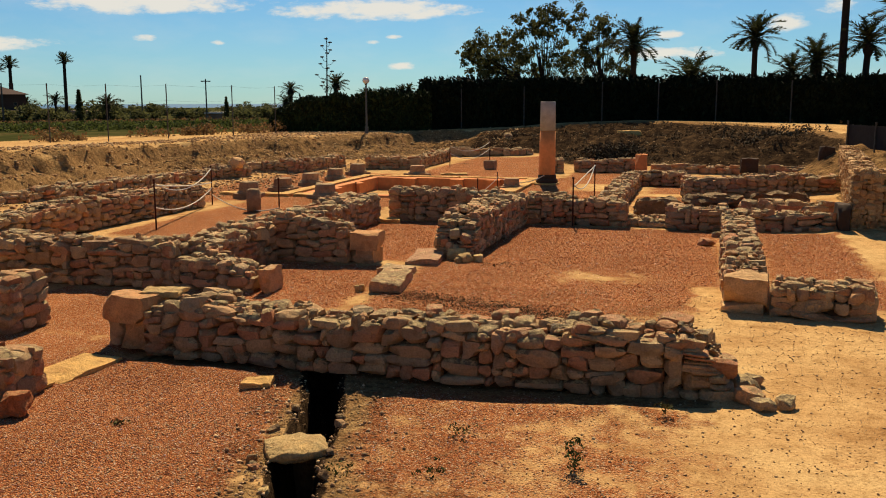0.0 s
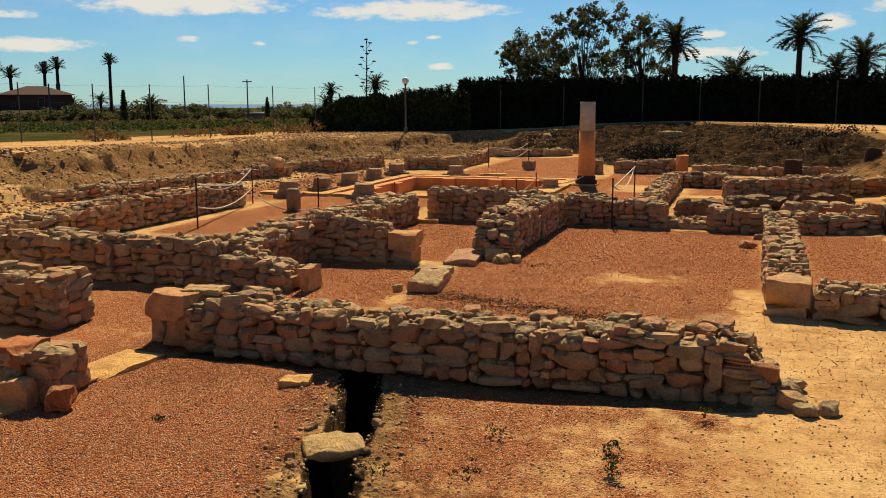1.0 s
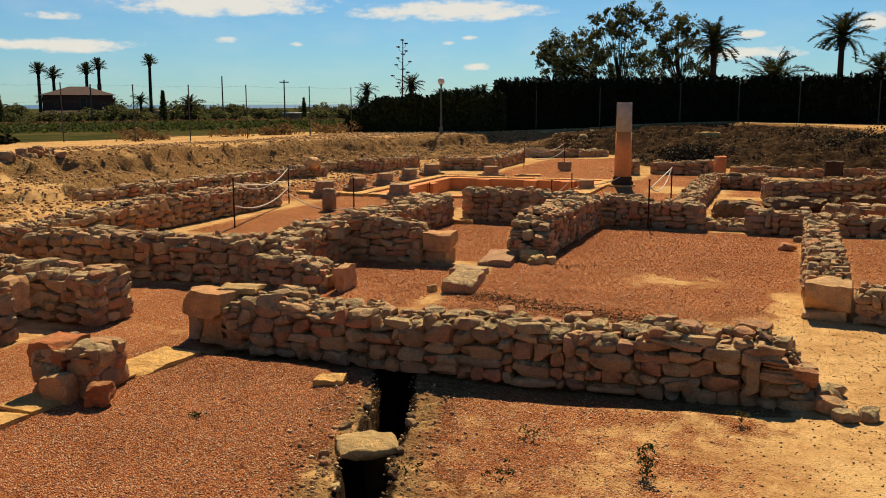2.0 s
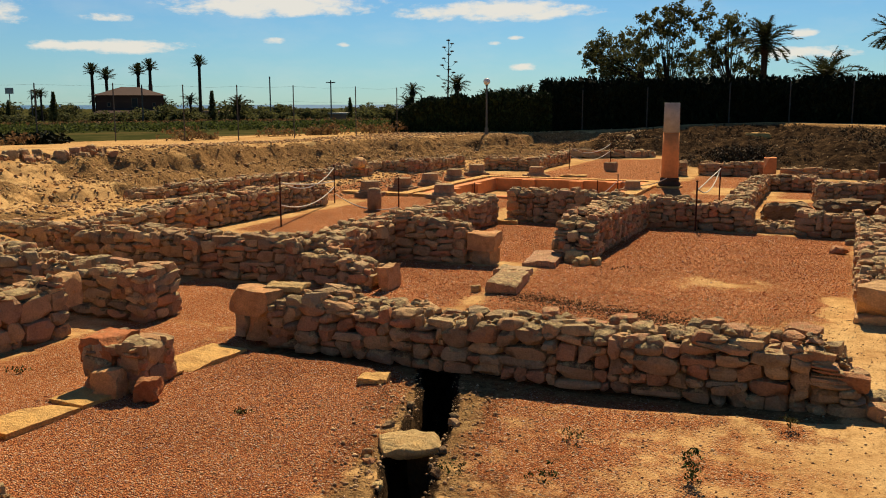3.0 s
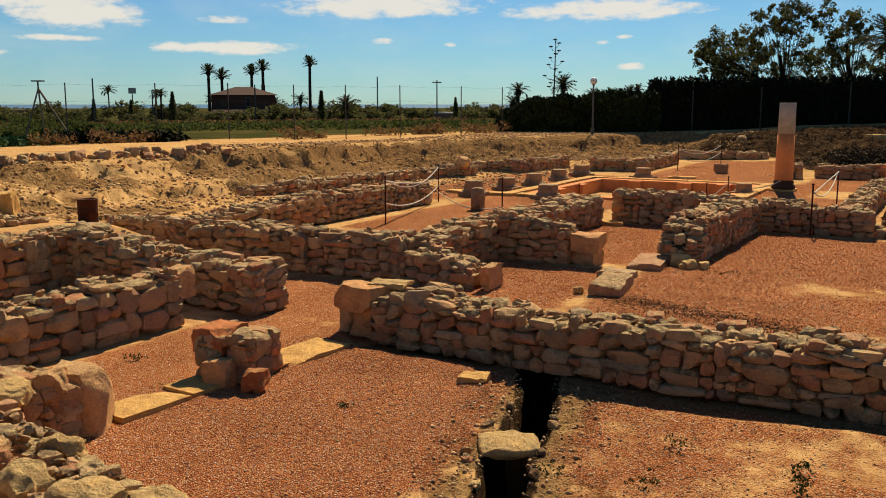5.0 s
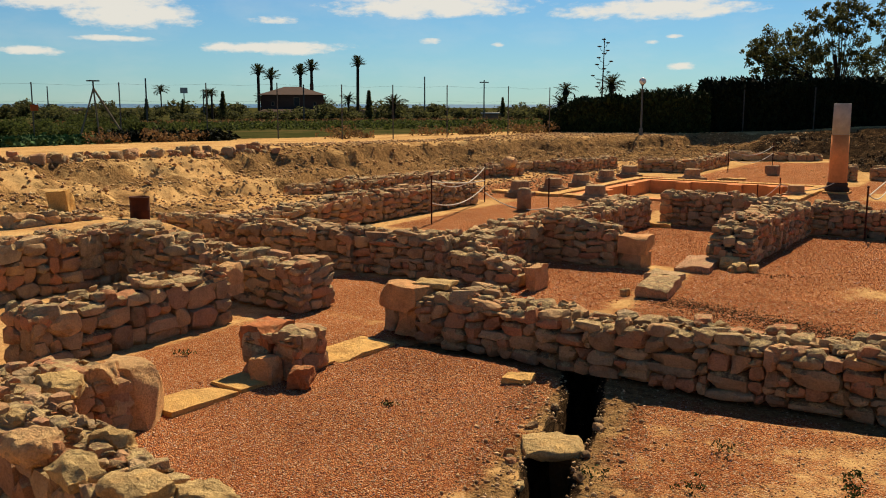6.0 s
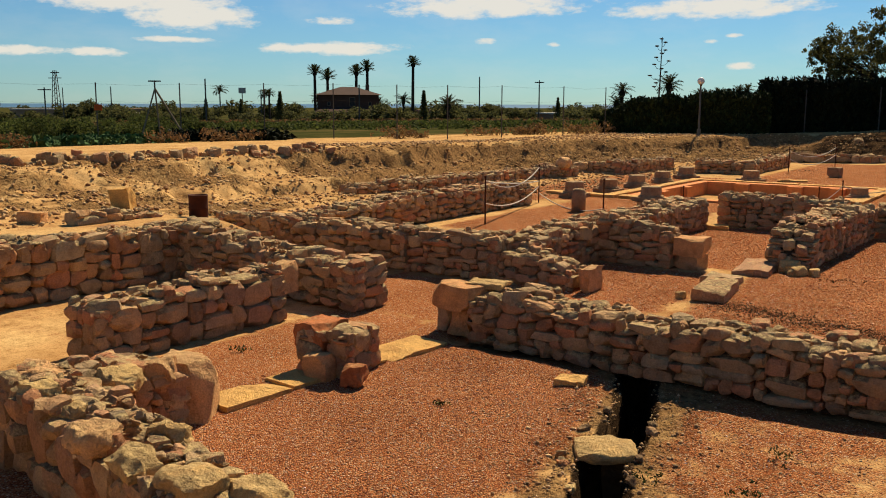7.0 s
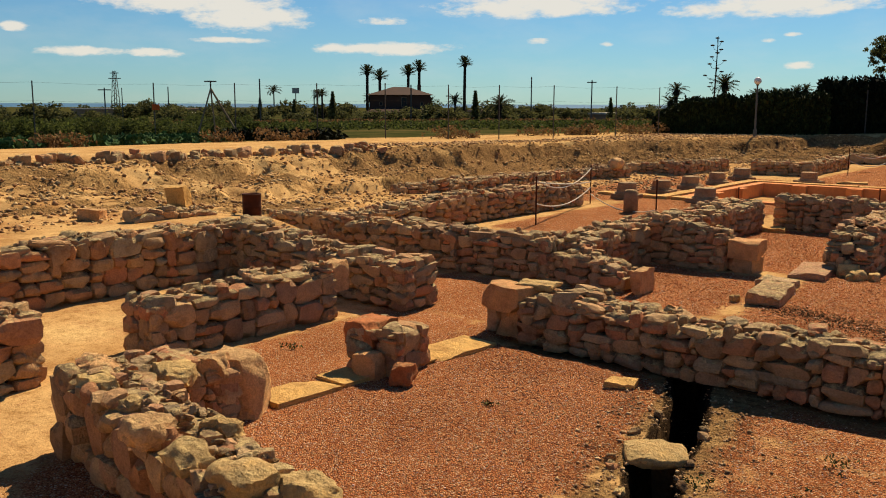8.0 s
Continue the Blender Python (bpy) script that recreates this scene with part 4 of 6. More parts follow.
block("drain_slab", -3.98, 11.68, -0.01, (0.42, 0.98, 0.15), M_STONE, 33, "pitted yellow slab bridging an open drain", "stone slab", 8, amount=0.022, round_by=0.024, cuts=8)
block("drain_slab", -4.20, 12.55, -0.02, (0.50, 0.34, 0.12), M_STONE, 34, "grey lichened drain cover slab", "stone slab", -8, amount=0.02, round_by=0.024)
block("drain_slab", -4.08, 13.80, -0.03, (0.52, 1.20, 0.14), M_STONE, 35, "long grey lichened drain cover slab", "stone slab", 6, amount=0.025, round_by=0.024, cuts=8)
block("drain_slab", -4.10, 15.60, 0.0, (0.36, 0.60, 0.08), M_SLAB, 36, "worn pale drain cover slab", "stone slab", 12, amount=0.03)
for i, (x, y, s) in enumerate(((-3.62, 13.85, 0.26), (-3.45, 13.7, 0.2), (-3.25, 13.78, 0.17), (-3.78, 14.1, 0.18), (-3.5, 13.62, 0.14), (-4.28, 11.25, 0.12), (-4.0, 11.3, 0.1))):
    block("fallen_stone", x, y, -0.02, (s * 1.2, s, s * 0.8), M_GREYROCK, 80 + i, "lichen-grey lump fallen beside a wall", "stone", 51 * i, round_by=0.16, group="fallen stones", cuts=3)
block("white_slab", -6.15, 17.95, 0.0, (0.45, 0.3, 0.09), M_SLAB, 37, "pale slab in a doorway", "stone slab", 10)


rng = random.Random(33)
for i in range(20):
    t, side = rng.random(), rng.choice((-1, 1))
    y = 4.7 + 2.5 * t
    x = float(np.interp(y, [4.5, 5.10, 5.54, 6.25, 7.10], [-2.30, -2.48, -2.68, -2.77, -3.08])) + side * rng.uniform(0.14, 0.30)
    s = rng.uniform(0.025, 0.065)
    block("drain_stone", x, y, on_ground(x, y) - 0.015, (s * 1.3, s, s * 0.8), rng.choice((M_GREYROCK, M_STONE, M_MASONRY)), 700 + i, "rough dark stone lining the open drain", "stone", rng.uniform(0, 180), round_by=0.13, group="drain edge stones", cuts=3, amount=0.035)


# ---------------------------------------------------------------- peristyle
def column(x, y):
    col = tagged(new("column"), "tall smooth column, restored in orange plaster with a grey cement top", "column")
    col.matrix_basis = pose(x, y, 0)
    bm = bmesh.new()
    box(bm, -0.34, 0.34, -0.34, 0.34, 0.0, 0.07, 0.015)
    part("plinth", bm, M_SLAB, col, "pale square plinth")
    bm = bmesh.new()
    lathe(bm, [(0.315, 0.07), (0.33, 0.10), (0.325, 0.16), (0.28, 0.19), (0.27, 0.22), (0.285, 0.25), (0.28, 0.29), (0.255, 0.32)], 28)
    part("base", bm, M_DARKSTONE, col, "dark moulded base", True)
    bm = bmesh.new()
    lathe(bm, [(0.255, 0.32), (0.250, 0.36), (0.245, 1.0), (0.234, 1.67)], 32)
    part("shaft", bm, M_PLASTER, col, "orange plastered shaft", True)
    bm = bmesh.new()
    lathe(bm, [(0.2345, 1.65), (0.226, 2.50), (0.215, 2.52)], 32)
    part("shaft_top", bm, M_CEMENT, col, "grey cement top of the shaft", True)


column(-4.33, 27.5)


def column_base():
    ob = tagged(new("carved_pedestal"), "worn limestone pedestal of a lost column on a square plinth", "pedestal", "column bases of the peristyle")
    bm = bmesh.new()
    rng = random.Random(5)
    box(bm, -0.34, 0.34, -0.34, 0.34, 0.0, 0.13, 0.02, 0.012, rng)
    part("plinth", bm, M_GREYBASE, ob, soft=False)
    bm = bmesh.new()
    lathe(bm, [(0.31, 0.12), (0.315, 0.15), (0.30, 0.18), (0.265, 0.19), (0.262, 0.22), (0.245, 0.41), (0.235, 0.43)], 20)
    for v in bm.verts:
        v.co += Vector(noise.noise_vector(v.co * 6)) * 0.014
    part("drum", bm, M_GREYBASE, ob, "worn turned drum")
    return ob


M_GREYBASE = stone_material("worn_column_stone", [(0.0, (0.322, 0.187, 0.094)), (1.0, (0.429, 0.268, 0.138))], 0.5)
first = column_base()
first.matrix_basis = pose(-11.42, 21.8, 0, 0, 0, 8)
for i, (x, y, s) in enumerate(((-11.36, 23.75, 1), (-11.34, 25.65, 1), (-11.36, 27.7, 0.98), (-11.34, 29.7, 1.05), (-9.14, 29.65, 1), (-9.36, 22.1, 1.05), (-5.11, 25.9, 0.85))):
    copy_thing(first, pose(x, y, 0, 0, 0, 13 * i)).scale = (s, s, s * 0.86)
stub = new("column_stub", None)
tagged(stub, "short round column stub with a broken top standing in gravel", "column stub")
stub.matrix_basis = pose(-9.84, 19.0, 0)
bm = bmesh.new()
lathe(bm, [(0.165, -0.02), (0.165, 0.30), (0.155, 0.50), (0.12, 0.53)], 20)
for v in bm.verts:
    v.co += Vector(noise.noise_vector(v.co * 5)) * 0.014
part("shaft", bm, M_GREYBASE, stub, "broken stone shaft", True)
block("square_base", -7.42, 33.4, 0.0, (0.42, 0.42, 0.34), M_GREYBASE, 40, "squared stone block standing on the gravel", "stone block")
block("pool_slab", -8.1, 30.6, 0.0, (0.9, 0.35, 0.06), M_SLAB, 46, "pale slab lying flat", "stone slab", 20)

# sunken pool: plastered sides and pale kerb
px0, px1, py0, py1 = POOL
pool = tagged(new("garden_pool"), "sunken rectangular pool with red plastered sides", "pool")
for name, r in (("side_north", (px0 - 0.1, px1 + 0.1, py1 - 0.16, py1 + 0.12)), ("side_west", (px0 - 0.12, px0 + 0.16, py0 - 0.1, py1 - 0.165)), ("side_south", (px0 + 0.165, px1 - 0.165, py0 - 0.12, py0 + 0.16)), ("side_east", (px1 - 0.16, px1 + 0.12, py0 - 0.1, py1 - 0.165))):
    bm = bmesh.new()
    box(bm, r[0], r[1], r[2], r[3], -0.45, 0.05, 0.015)
    part(name, bm, M_PLASTER, pool)
for x in (-9.0, -7.4, -6.2):
    bm = bmesh.new()
    box(bm, x - 0.22, x + 0.22, py1 - 0.36, py1 - 0.165, -0.44, 0.04, 0.015)
    part("buttress", bm, M_PLASTER, pool)
for y in (24.6, 26.4):
    bm = bmesh.new()
    box(bm, px0 + 0.165, px0 + 0.36, y - 0.22, y + 0.22, -0.44, 0.04, 0.015)
    part("buttress", bm, M_PLASTER, pool)
rng = random.Random(77)


def kerb_run(p, q, w, n):
    a, b = Vector(p), Vector(q)
    turn = math.degrees(math.atan2(b.y - a.y, b.x - a.x))
    for i in range(n):
        c = a.lerp(b, (i + 0.5) / n)
        block("kerb_slab", c.x, c.y, -0.01, ((b - a).length / n - 0.02, w * rng.uniform(0.9, 1.05), 0.085), M_SLAB, 200 + rng.randrange(999), "pale limestone kerb slab edging the pool", "kerb slab", turn, amount=0.006, round_by=0.02, cuts=2, group="kerb slabs")


kerb_run((-12.6, 22.5), (-10.5, 22.5), 0.42, 3)
kerb_run((-10.72, 22.6), (-10.72, 29.1), 0.36, 7)
kerb_run((-10.9, 29.0), (-4.9, 29.0), 0.34, 7)
kerb_run((-4.95, 29.2), (-4.95, 24.5), 0.42, 5)
kerb_run((-10.4, 22.5), (-8.4, 22.5), 0.4, 3)


# ---------------------------------------------------------------- rope barriers
def rope_post(x, y, tall=1.0, lean=0.0):
    z = on_ground(x, y)
    ob = tagged(new("barrier_post"), "thin rusty steel barrier post set in gravel", "post", "rope barrier posts")
    ob.matrix_basis = pose(x, y, z, lean, lean * 0.5, 0)
    bm = bmesh.new()
    tube(bm, [(0, 0, -0.1), (0, 0, tall)], 0.017, 0.016, 8)
    rod = part("rod", bm, M_RUST, ob)
    bm = bmesh.new()
    bmesh.ops.create_uvsphere(bm, u_segments=8, v_segments=6, radius=0.026, matrix=Matrix.Translation((0, 0, tall)))
    part("finial", bm, M_RUST, rod)
    return Vector((x, y, z))


def rope(a, b, ha, hb, sag):
    ob = tagged(new("barrier_rope"), "pale sagging rope between barrier posts", "rope", "barrier ropes")
    bm = bmesh.new()
    p, q = a + Vector((0, 0, ha)), b + Vector((0, 0, hb))
    tube(bm, [p.lerp(q, t / 14) - Vector((0, 0, sag * 4 * (t / 14) * (1 - t / 14))) for t in range(15)], 0.013, 0.013, 6)
    part("cord", bm, M_ROPE, ob)


pa, pb, pc = rope_post(-10.31, 15.72), rope_post(-11.55, 20.1, 0.95), rope_post(-8.88, 18.34, 0.85)
pd, pe, pf = rope_post(-2.34, 18.27, 0.98), rope_post(-2.44, 23.3, 0.95), rope_post(-9.29, 34.5, 0.9)
ph, pi, pg = rope_post(-6.2, 26.2, 0.6), rope_post(-5.75, 26.9, 0.75), rope_post(-9.3, 24.2, 0.6)
pj = rope_post(-8.6, 38.6, 0.9)
for a, b, ha, hb, sag in ((pa, pb, 0.93, 0.9, 0.30), (pa, pb, 0.45, 0.42, 0.22), (pa, pb, 0.90, 0.55, 0.05), (pd, pe, 0.86, 0.92, 0.30), (pd, pe, 0.8, 0.9, 0.0), (ph, pi, 0.15, 0.6, 0.05), (pi, Vector((-4.3, 26.8, 0)), 0.62, 0.35, 0.2), (pf, pj, 0.8, 0.8, 0.3), (pf, pj, 0.5, 0.5, 0.3), (pb, pc, 0.25, 0.2, 0.2)):
    rope(a, b, ha, hb, sag)

# ---------------------------------------------------------------- west terrace
bin_ob = tagged(new("rusted_drum"), "upright rust-brown steel drum standing on sand", "drum")
bin_ob.matrix_basis = pose(-11.55, 9.3, on_ground(-11.55, 9.3) - 0.03)
bm = bmesh.new()
lathe(bm, [(0.15, 0.0), (0.152, 0.02), (0.15, 0.04), (0.15, 0.19), (0.154, 0.20), (0.15, 0.21), (0.15, 0.38), (0.155, 0.39), (0.152, 0.41), (0.14, 0.41), (0.138, 0.38)], 24)
part("shell", bm, M_RUST, bin_ob, soft=True)
block("standing_stone", -13.46, 9.3, on_ground(-13.46, 9.3) - 0.06, (0.34, 0.22, 0.46), M_SLAB, 51, "upright tapering pale sandstone slab", "stone block", 25, (6, -8))
block("boulder", -12.7, 7.2, on_ground(-12.7, 7.2) - 0.03, (0.36, 0.26, 0.2), M_BLOCK, 52, "squared loose sandstone lump on sand", "boulder", 30)
ruin_wall((-11.85, 7.35), (-11.75, 8.75), 0.3, [(0, 0.22), (0.5, 0.18), (1, 0.12)], "low stub of rubble wall on the sand terrace", 53, z=on_ground(-11.8, 8.0) - 0.02)
block("boulder", -16.7, 21.1, on_ground(-16.7, 21.1) - 0.02, (0.34, 0.3, 0.24), M_STONE, 54, "grey boulder on the edge of the bank", "boulder", 12, round_by=0.2)
block("boulder", -14.2, 26.3, 0.42, (0.48, 0.42, 0.34), M_BLOCK, 55, "round-topped boulder on a low wall", "boulder", 12, round_by=0.25)
rng = random.Random(91)
for i in range(170):
    t = i / 169
    x, y = -19.2 + 0.35 * t + rng.uniform(-0.28, 0.28), 7.0 + 13.0 * t + rng.uniform(-0.1, 0.1)
    s = rng.choice((0.09, 0.12, 0.15, 0.19, 0.25))
    block("edge_stone", x, y, on_ground(x, y) - 0.05, (s * 1.3, s, s * 0.95), M_STONE, 300 + i, "reddish limestone lump edging the path", "stone", rng.uniform(0, 180), round_by=0.1, group="edge stones", cuts=2, amount=0.05)

# ---------------------------------------------------------------- right-hand side
COBBLES = [stone_shape(500 + i, M_COBBLE_ONE) for i in range(14)]
C = "retaining wall of small pale sunlit cobbles"
ruin_wall((2.95, 18.75), (4.9, 18.65), 0.5, [(0, 1.18), (1, 1.25)], C, 61, wide=(0.07, 0.16), tall=(0.07, 0.15), name="cobble_wall", group="cobble walls", shapes=COBBLES, ends=(True, False))
ruin_wall((4.75, 33.5), (2.95, 18.76), 0.5, [(0, 1.0), (0.5, 1.1), (1, 1.18)], C, 62, wide=(0.12, 0.26), tall=(0.10, 0.20), name="cobble_wall", group="cobble walls", shapes=COBBLES, ends=(False, False))
block("dark_slab", 4.1, 32.0, 0.1, (0.46, 0.25, 0.95), M_DARKSTONE, 63, "dark upright stone slab against the bank", "stone slab", 5, (0, 4), amount=0.02, round_by=0.05)
block("dark_slab", 2.78, 18.72, 0.0, (0.22, 0.5, 0.56), M_DARKSTONE, 64, "dark upright stone slab at a wall end", "stone slab", 3, amount=0.02, round_by=0.05)
block("stone_post", 1.8, 32.6, 0.1, (0.55, 0.4, 0.5), M_DARKSTONE, 65, "dark squared stone post on low ground", "stone block", 3)
block("plaster_pier", -1.8, 32.5, 0.0, (0.40, 0.4, 0.70), M_PLASTER, 66, "orange plastered pier remnant", "pier", 4, amount=0.015, round_by=0.04)
ruin_wall((-4.2, 33.0), (-1.95, 32.8), 0.4, [(0, 0.42), (1, 0.50)], LBL, 67, wide=(0.2, 0.5))
ruin_wall((-5.3, 32.0), (-4.5, 32.1), 0.5, [(0, 0.5), (1, 0.52)], LBL, 68, wide=(0.2, 0.5))
ruin_wall((-1.5, 33.2), (3.9, 32.4), 0.4, [(0, 0.32), (0.5, 0.28), (1, 0.34)], LBL, 69, wide=(0.25, 0.6), tall=(0.12, 0.22))
ruin_wall((1.0, 20.6), (2.9, 20.4), 0.4, [(0, 0.36), (1, 0.40)], LBL, 70, wide=(0.3, 0.7), tall=(0.15, 0.3))
block("earth_lump", -0.75, 20.3, -0.05, (0.95, 0.5, 0.46), M_MASONRY, 71, "dark weathered lump of standing masonry", "masonry", 5, amount=0.12, round_by=0.2, cuts=9)
block("earth_lump", 0.45, 22.9, -0.05, (1.4, 0.5, 0.32), M_MASONRY, 72, "dark weathered lump of standing masonry", "masonry", -8, amount=0.11, round_by=0.2, cuts=9)
block("earth_lump", 2.0, 22.9, -0.05, (1.3, 0.5, 0.38), M_MASONRY, 73, "dark weathered lump of standing masonry", "masonry", 6, amount=0.11, round_by=0.2, cuts=9)
block("boulder", -3.2, 46.2, on_ground(-3.2, 46.2) - 0.05, (1.2, 0.5, 0.3), M_SLAB, 74, "long pale boulder on top of the mound", "boulder", 10, round_by=0.2)
block("boulder", -9.0, 44.6, on_ground(-9.0, 44.6) - 0.05, (0.42, 0.4, 0.36), M_STONE, 75, "round grey boulder on top of the bank", "boulder", 10, round_by=0.25)

# ---------------------------------------------------------------- planting and distance


def leaf_mesh(name, centres, radii, per, size, mat, seed, squash=1.0, tall=1.0):
    """Many small leaf blades round centres, in one mesh."""
    rng = np.random.default_rng(seed)
    c = np.repeat(np.array(centres, float), per, 0)
    r = np.repeat(np.array(radii, float), per)
    n = len(c)
    d = rng.normal(size=(n, 3))
    d /= np.linalg.norm(d, axis=1)[:, None]
    d *= (rng.uniform(0, 1, n) ** 0.45 * r)[:, None]
    d[:, 2] *= squash
    p = c + d
    a = rng.normal(size=(n, 3))
    a[:, 2] *= tall
    a /= np.linalg.norm(a, axis=1)[:, None]
    b = np.cross(a, rng.normal(size=(n, 3)))
    b /= np.linalg.norm(b, axis=1)[:, None]
    s = rng.uniform(0.6, 1.4, n)[:, None] * size
    quad = np.stack([p - a * s, p + b * s * 0.45, p + a * s, p - b * s * 0.45], 1).reshape(-1, 3)
    me = bpy.data.meshes.new(name)
    me.vertices.add(n * 4)
    me.vertices.foreach_set("co", quad.ravel())
    me.loops.add(n * 4)
    me.polygons.add(n)
    me.loops.foreach_set("vertex_index", np.arange(n * 4))
    me.polygons.foreach_set("loop_start", np.arange(n) * 4)
    me.update(calc_edges=True)
    me.materials.append(mat)
    return me


def child(name, me, parent, label=""):
    ob = new(name, me)
    ob.parent = parent
    return tagged(ob, label) if label else ob


def hedge(a, b, low, high, deep, mat, size, density, seed, label, spiky, lump=0.0, ramp_up=0.0):
    """A clipped hedge: a dark twiggy body under a skin of many small leaves."""
    rng = np.random.default_rng(seed)
    ob = tagged(new("hedge"), label, "hedge")
    a, b = np.array(a, float), np.array(b, float)
    length = np.linalg.norm(b - a)
    u = (b - a) / length
    side = np.array([-u[1], u[0]])
    n = int(length / 0.5) + 1
    uneven = lambda t: lump * (np.sin(t * length * 1.7 + seed) * np.sin(t * length * 0.63 + 1) + 0.5 * np.sin(t * length * 4.1)) - ramp_up * step(0.22, 0.0, t)
    bm = bmesh.new()
    rows = []
    for i in range(n + 1):
        p = a + u * length * i / n
        g0 = on_ground(p[0], p[1]) - 0.1
        h = low + (high - low) * i / n + float(rng.uniform(-0.10, 0.06)) - 0.12 + float(uneven(i / n))
        rows.append([bm.verts.new((p[0] + side[0] * k, p[1] + side[1] * k, z)) for k, z in ((0.1, g0), (0.12 + rng.uniform(0, 0.12), h), (deep - 0.15, h), (deep - 0.1, g0))])
    for r, s in zip(rows, rows[1:]):
        for k in range(4):
            bm.faces.new((r[k], r[(k + 1) % 4], s[(k + 1) % 4], s[k]))
    bm.faces.new(rows[0]), bm.faces.new(rows[-1][::-1])
    bmesh.ops.recalc_face_normals(bm, faces=bm.faces[:])
    part("body", bm, mat, ob, "dense dark inner twigs")
    m = int(length * density)
    t, k = rng.uniform(0, 1, m), rng.uniform(0, 1, m)
    top = low + (high - low) * t + uneven(t)
    on_top = rng.uniform(0, 1, m) < 0.30
    base = a[None] + u[None] * (t * length)[:, None]
    g0 = 0.9 + 0 * t
    z = np.where(on_top, top + rng.uniform(-0.15, 0.10, m) + spiky * rng.uniform(0, 1, m) ** 4, g0 + (top - g0) * k)
    off = np.where(on_top, rng.uniform(0, deep, m), rng.normal(0.02, 0.08, m))
    cen = np.stack([base[:, 0] + side[0] * off, base[:, 1] + side[1] * off, z], -1)
    child("foliage", leaf_mesh("foliage", cen, np.full(m, 0.12), 3, size, mat, seed + 1, 1.0, 2.2), ob)
    return ob


hedge((-21.6, 43.9), (-13.6, 46.5), 2.5, 2.85, 2.0, M_HEDGELEAF, 0.11, 1500, 1, "broad dark-green bramble hedge along the edge of the site", 0.25, 0.14, 0.9)
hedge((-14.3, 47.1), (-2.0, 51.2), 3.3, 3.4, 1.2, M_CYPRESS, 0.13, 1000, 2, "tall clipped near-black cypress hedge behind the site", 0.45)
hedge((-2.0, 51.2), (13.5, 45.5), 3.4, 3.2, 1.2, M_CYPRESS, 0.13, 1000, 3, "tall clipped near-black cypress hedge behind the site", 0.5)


def tree(x, y, base, trunks, clumps, mat, per, size, label, seed, name="pine_tree"):
    ob = tagged(new(name), label, "tree")
    ob.matrix_basis = pose(x, y, base)
    bm = bmesh.new()
    for pts, r0, r1 in trunks:
        tube(bm, pts, r0, r1, 8)
    rng = random.Random(seed)
    for (cx, cy, cz), r in clumps:
        t0 = Vector(trunks[min(range(len(trunks)), key=lambda k: abs(trunks[k][0][-1][0] - cx))][0][-2])
        mid = t0.lerp(Vector((cx, cy, cz)), 0.5) + Vector((0, 0, -0.2))
        tube(bm, [t0, mid, (cx, cy, cz)], 0.025, 0.010, 5)
    part("trunk", bm, M_BARK, ob, "dark branching trunk")
    cen, rad = [], []
    for (cx, cy, cz), r in clumps:
        for _ in range(7):
            d = Vector([rng.gauss(0, 1) for _ in range(3)]).normalized() * r * rng.uniform(0.45, 1.0)
            cen.append((cx + d.x, cy + d.y, cz + d.z * 0.8)), rad.append(r * rng.uniform(0.24, 0.46))
    child("crown", leaf_mesh("crown", cen, rad, per, size, mat, seed), ob)
    return ob


rng = random.Random(8)
clumps = []
for k in range(200):
    x = -5.3 + 10.7 * (k % 42) / 41 + rng.uniform(-0.2, 0.2)
    lid = np.interp(x, [-5.3, -4.7, -2.5, -1.7, -0.2, 1.8, 3.3, 4.4, 5.2], [5.6, 6.5, 7.0, 7.7, 8.4, 8.4, 7.7, 7.0, 5.4])
    z = lid - 0.4 - rng.uniform(0, 1) ** 1.3 * (lid - 3.0)
    clumps.append(((x, rng.uniform(-1.8, 1.8), z), rng.uniform(0.35, 0.8)))
tree(-10.0, 61.2, 0.7, [([(0, 0, -0.2), (0.1, 0, 2.2), (-0.3, 0, 4.8)], 0.22, 0.10), ([(3.8, 0.3, -0.2), (3.9, 0.3, 2.6), (3.5, 0.2, 5.4)], 0.22, 0.10), ([(-0.3, 0, 2.0), (-1.6, 0.2, 3.4), (-3.2, 0.2, 4.4)], 0.16, 0.06)], clumps, M_PINE, 20, 0.095, "large spreading dark-green tree rising behind the hedge", 9)


def frond_mesh(length, droop, seed, leaflets=28, leaf=0.40):
    """One feather leaf along +x: an arched midrib with paired drooping leaflets."""
    rng = random.Random(seed)
    verts, faces = [], []
    pts = []
    for i in range(leaflets + 1):
        t = i / leaflets
        pts.append(Vector((length * (t - 0.12 * droop * t * t), 0, length * (0.42 * t - droop * t * t))))
    for i in range(leaflets):
        p, q = pts[i], pts[i + 1]
        k = len(verts)
        w = 0.022 * (1 - i / leaflets) + 0.006
        verts += [p + Vector((0, w, 0)), p - Vector((0, w, 0)), q - Vector((0, w, 0)), q + Vector((0, w, 0))]
        faces.append((k, k + 1, k + 2, k + 3))
        if i < 2:
            continue
        t = i / leaflets
        size = leaf * length / 1.9 * (math.sin(math.pi * (0.12 + 0.80 * t)) + 0.15)
        for s in (-1, 1):
            k = len(verts)
            tip = p + Vector((size * rng.uniform(0.55, 0.8), s * size * rng.uniform(0.6, 0.85), size * rng.uniform(-0.45, 0.05)))
            verts += [p - (q - p) * 0.30, q + (q - p) * 0.12, tip]
            faces.append((k, k + 1, k + 2))
    return mesh_from("frond", verts, faces, M_PALM)


FRONDS = {}


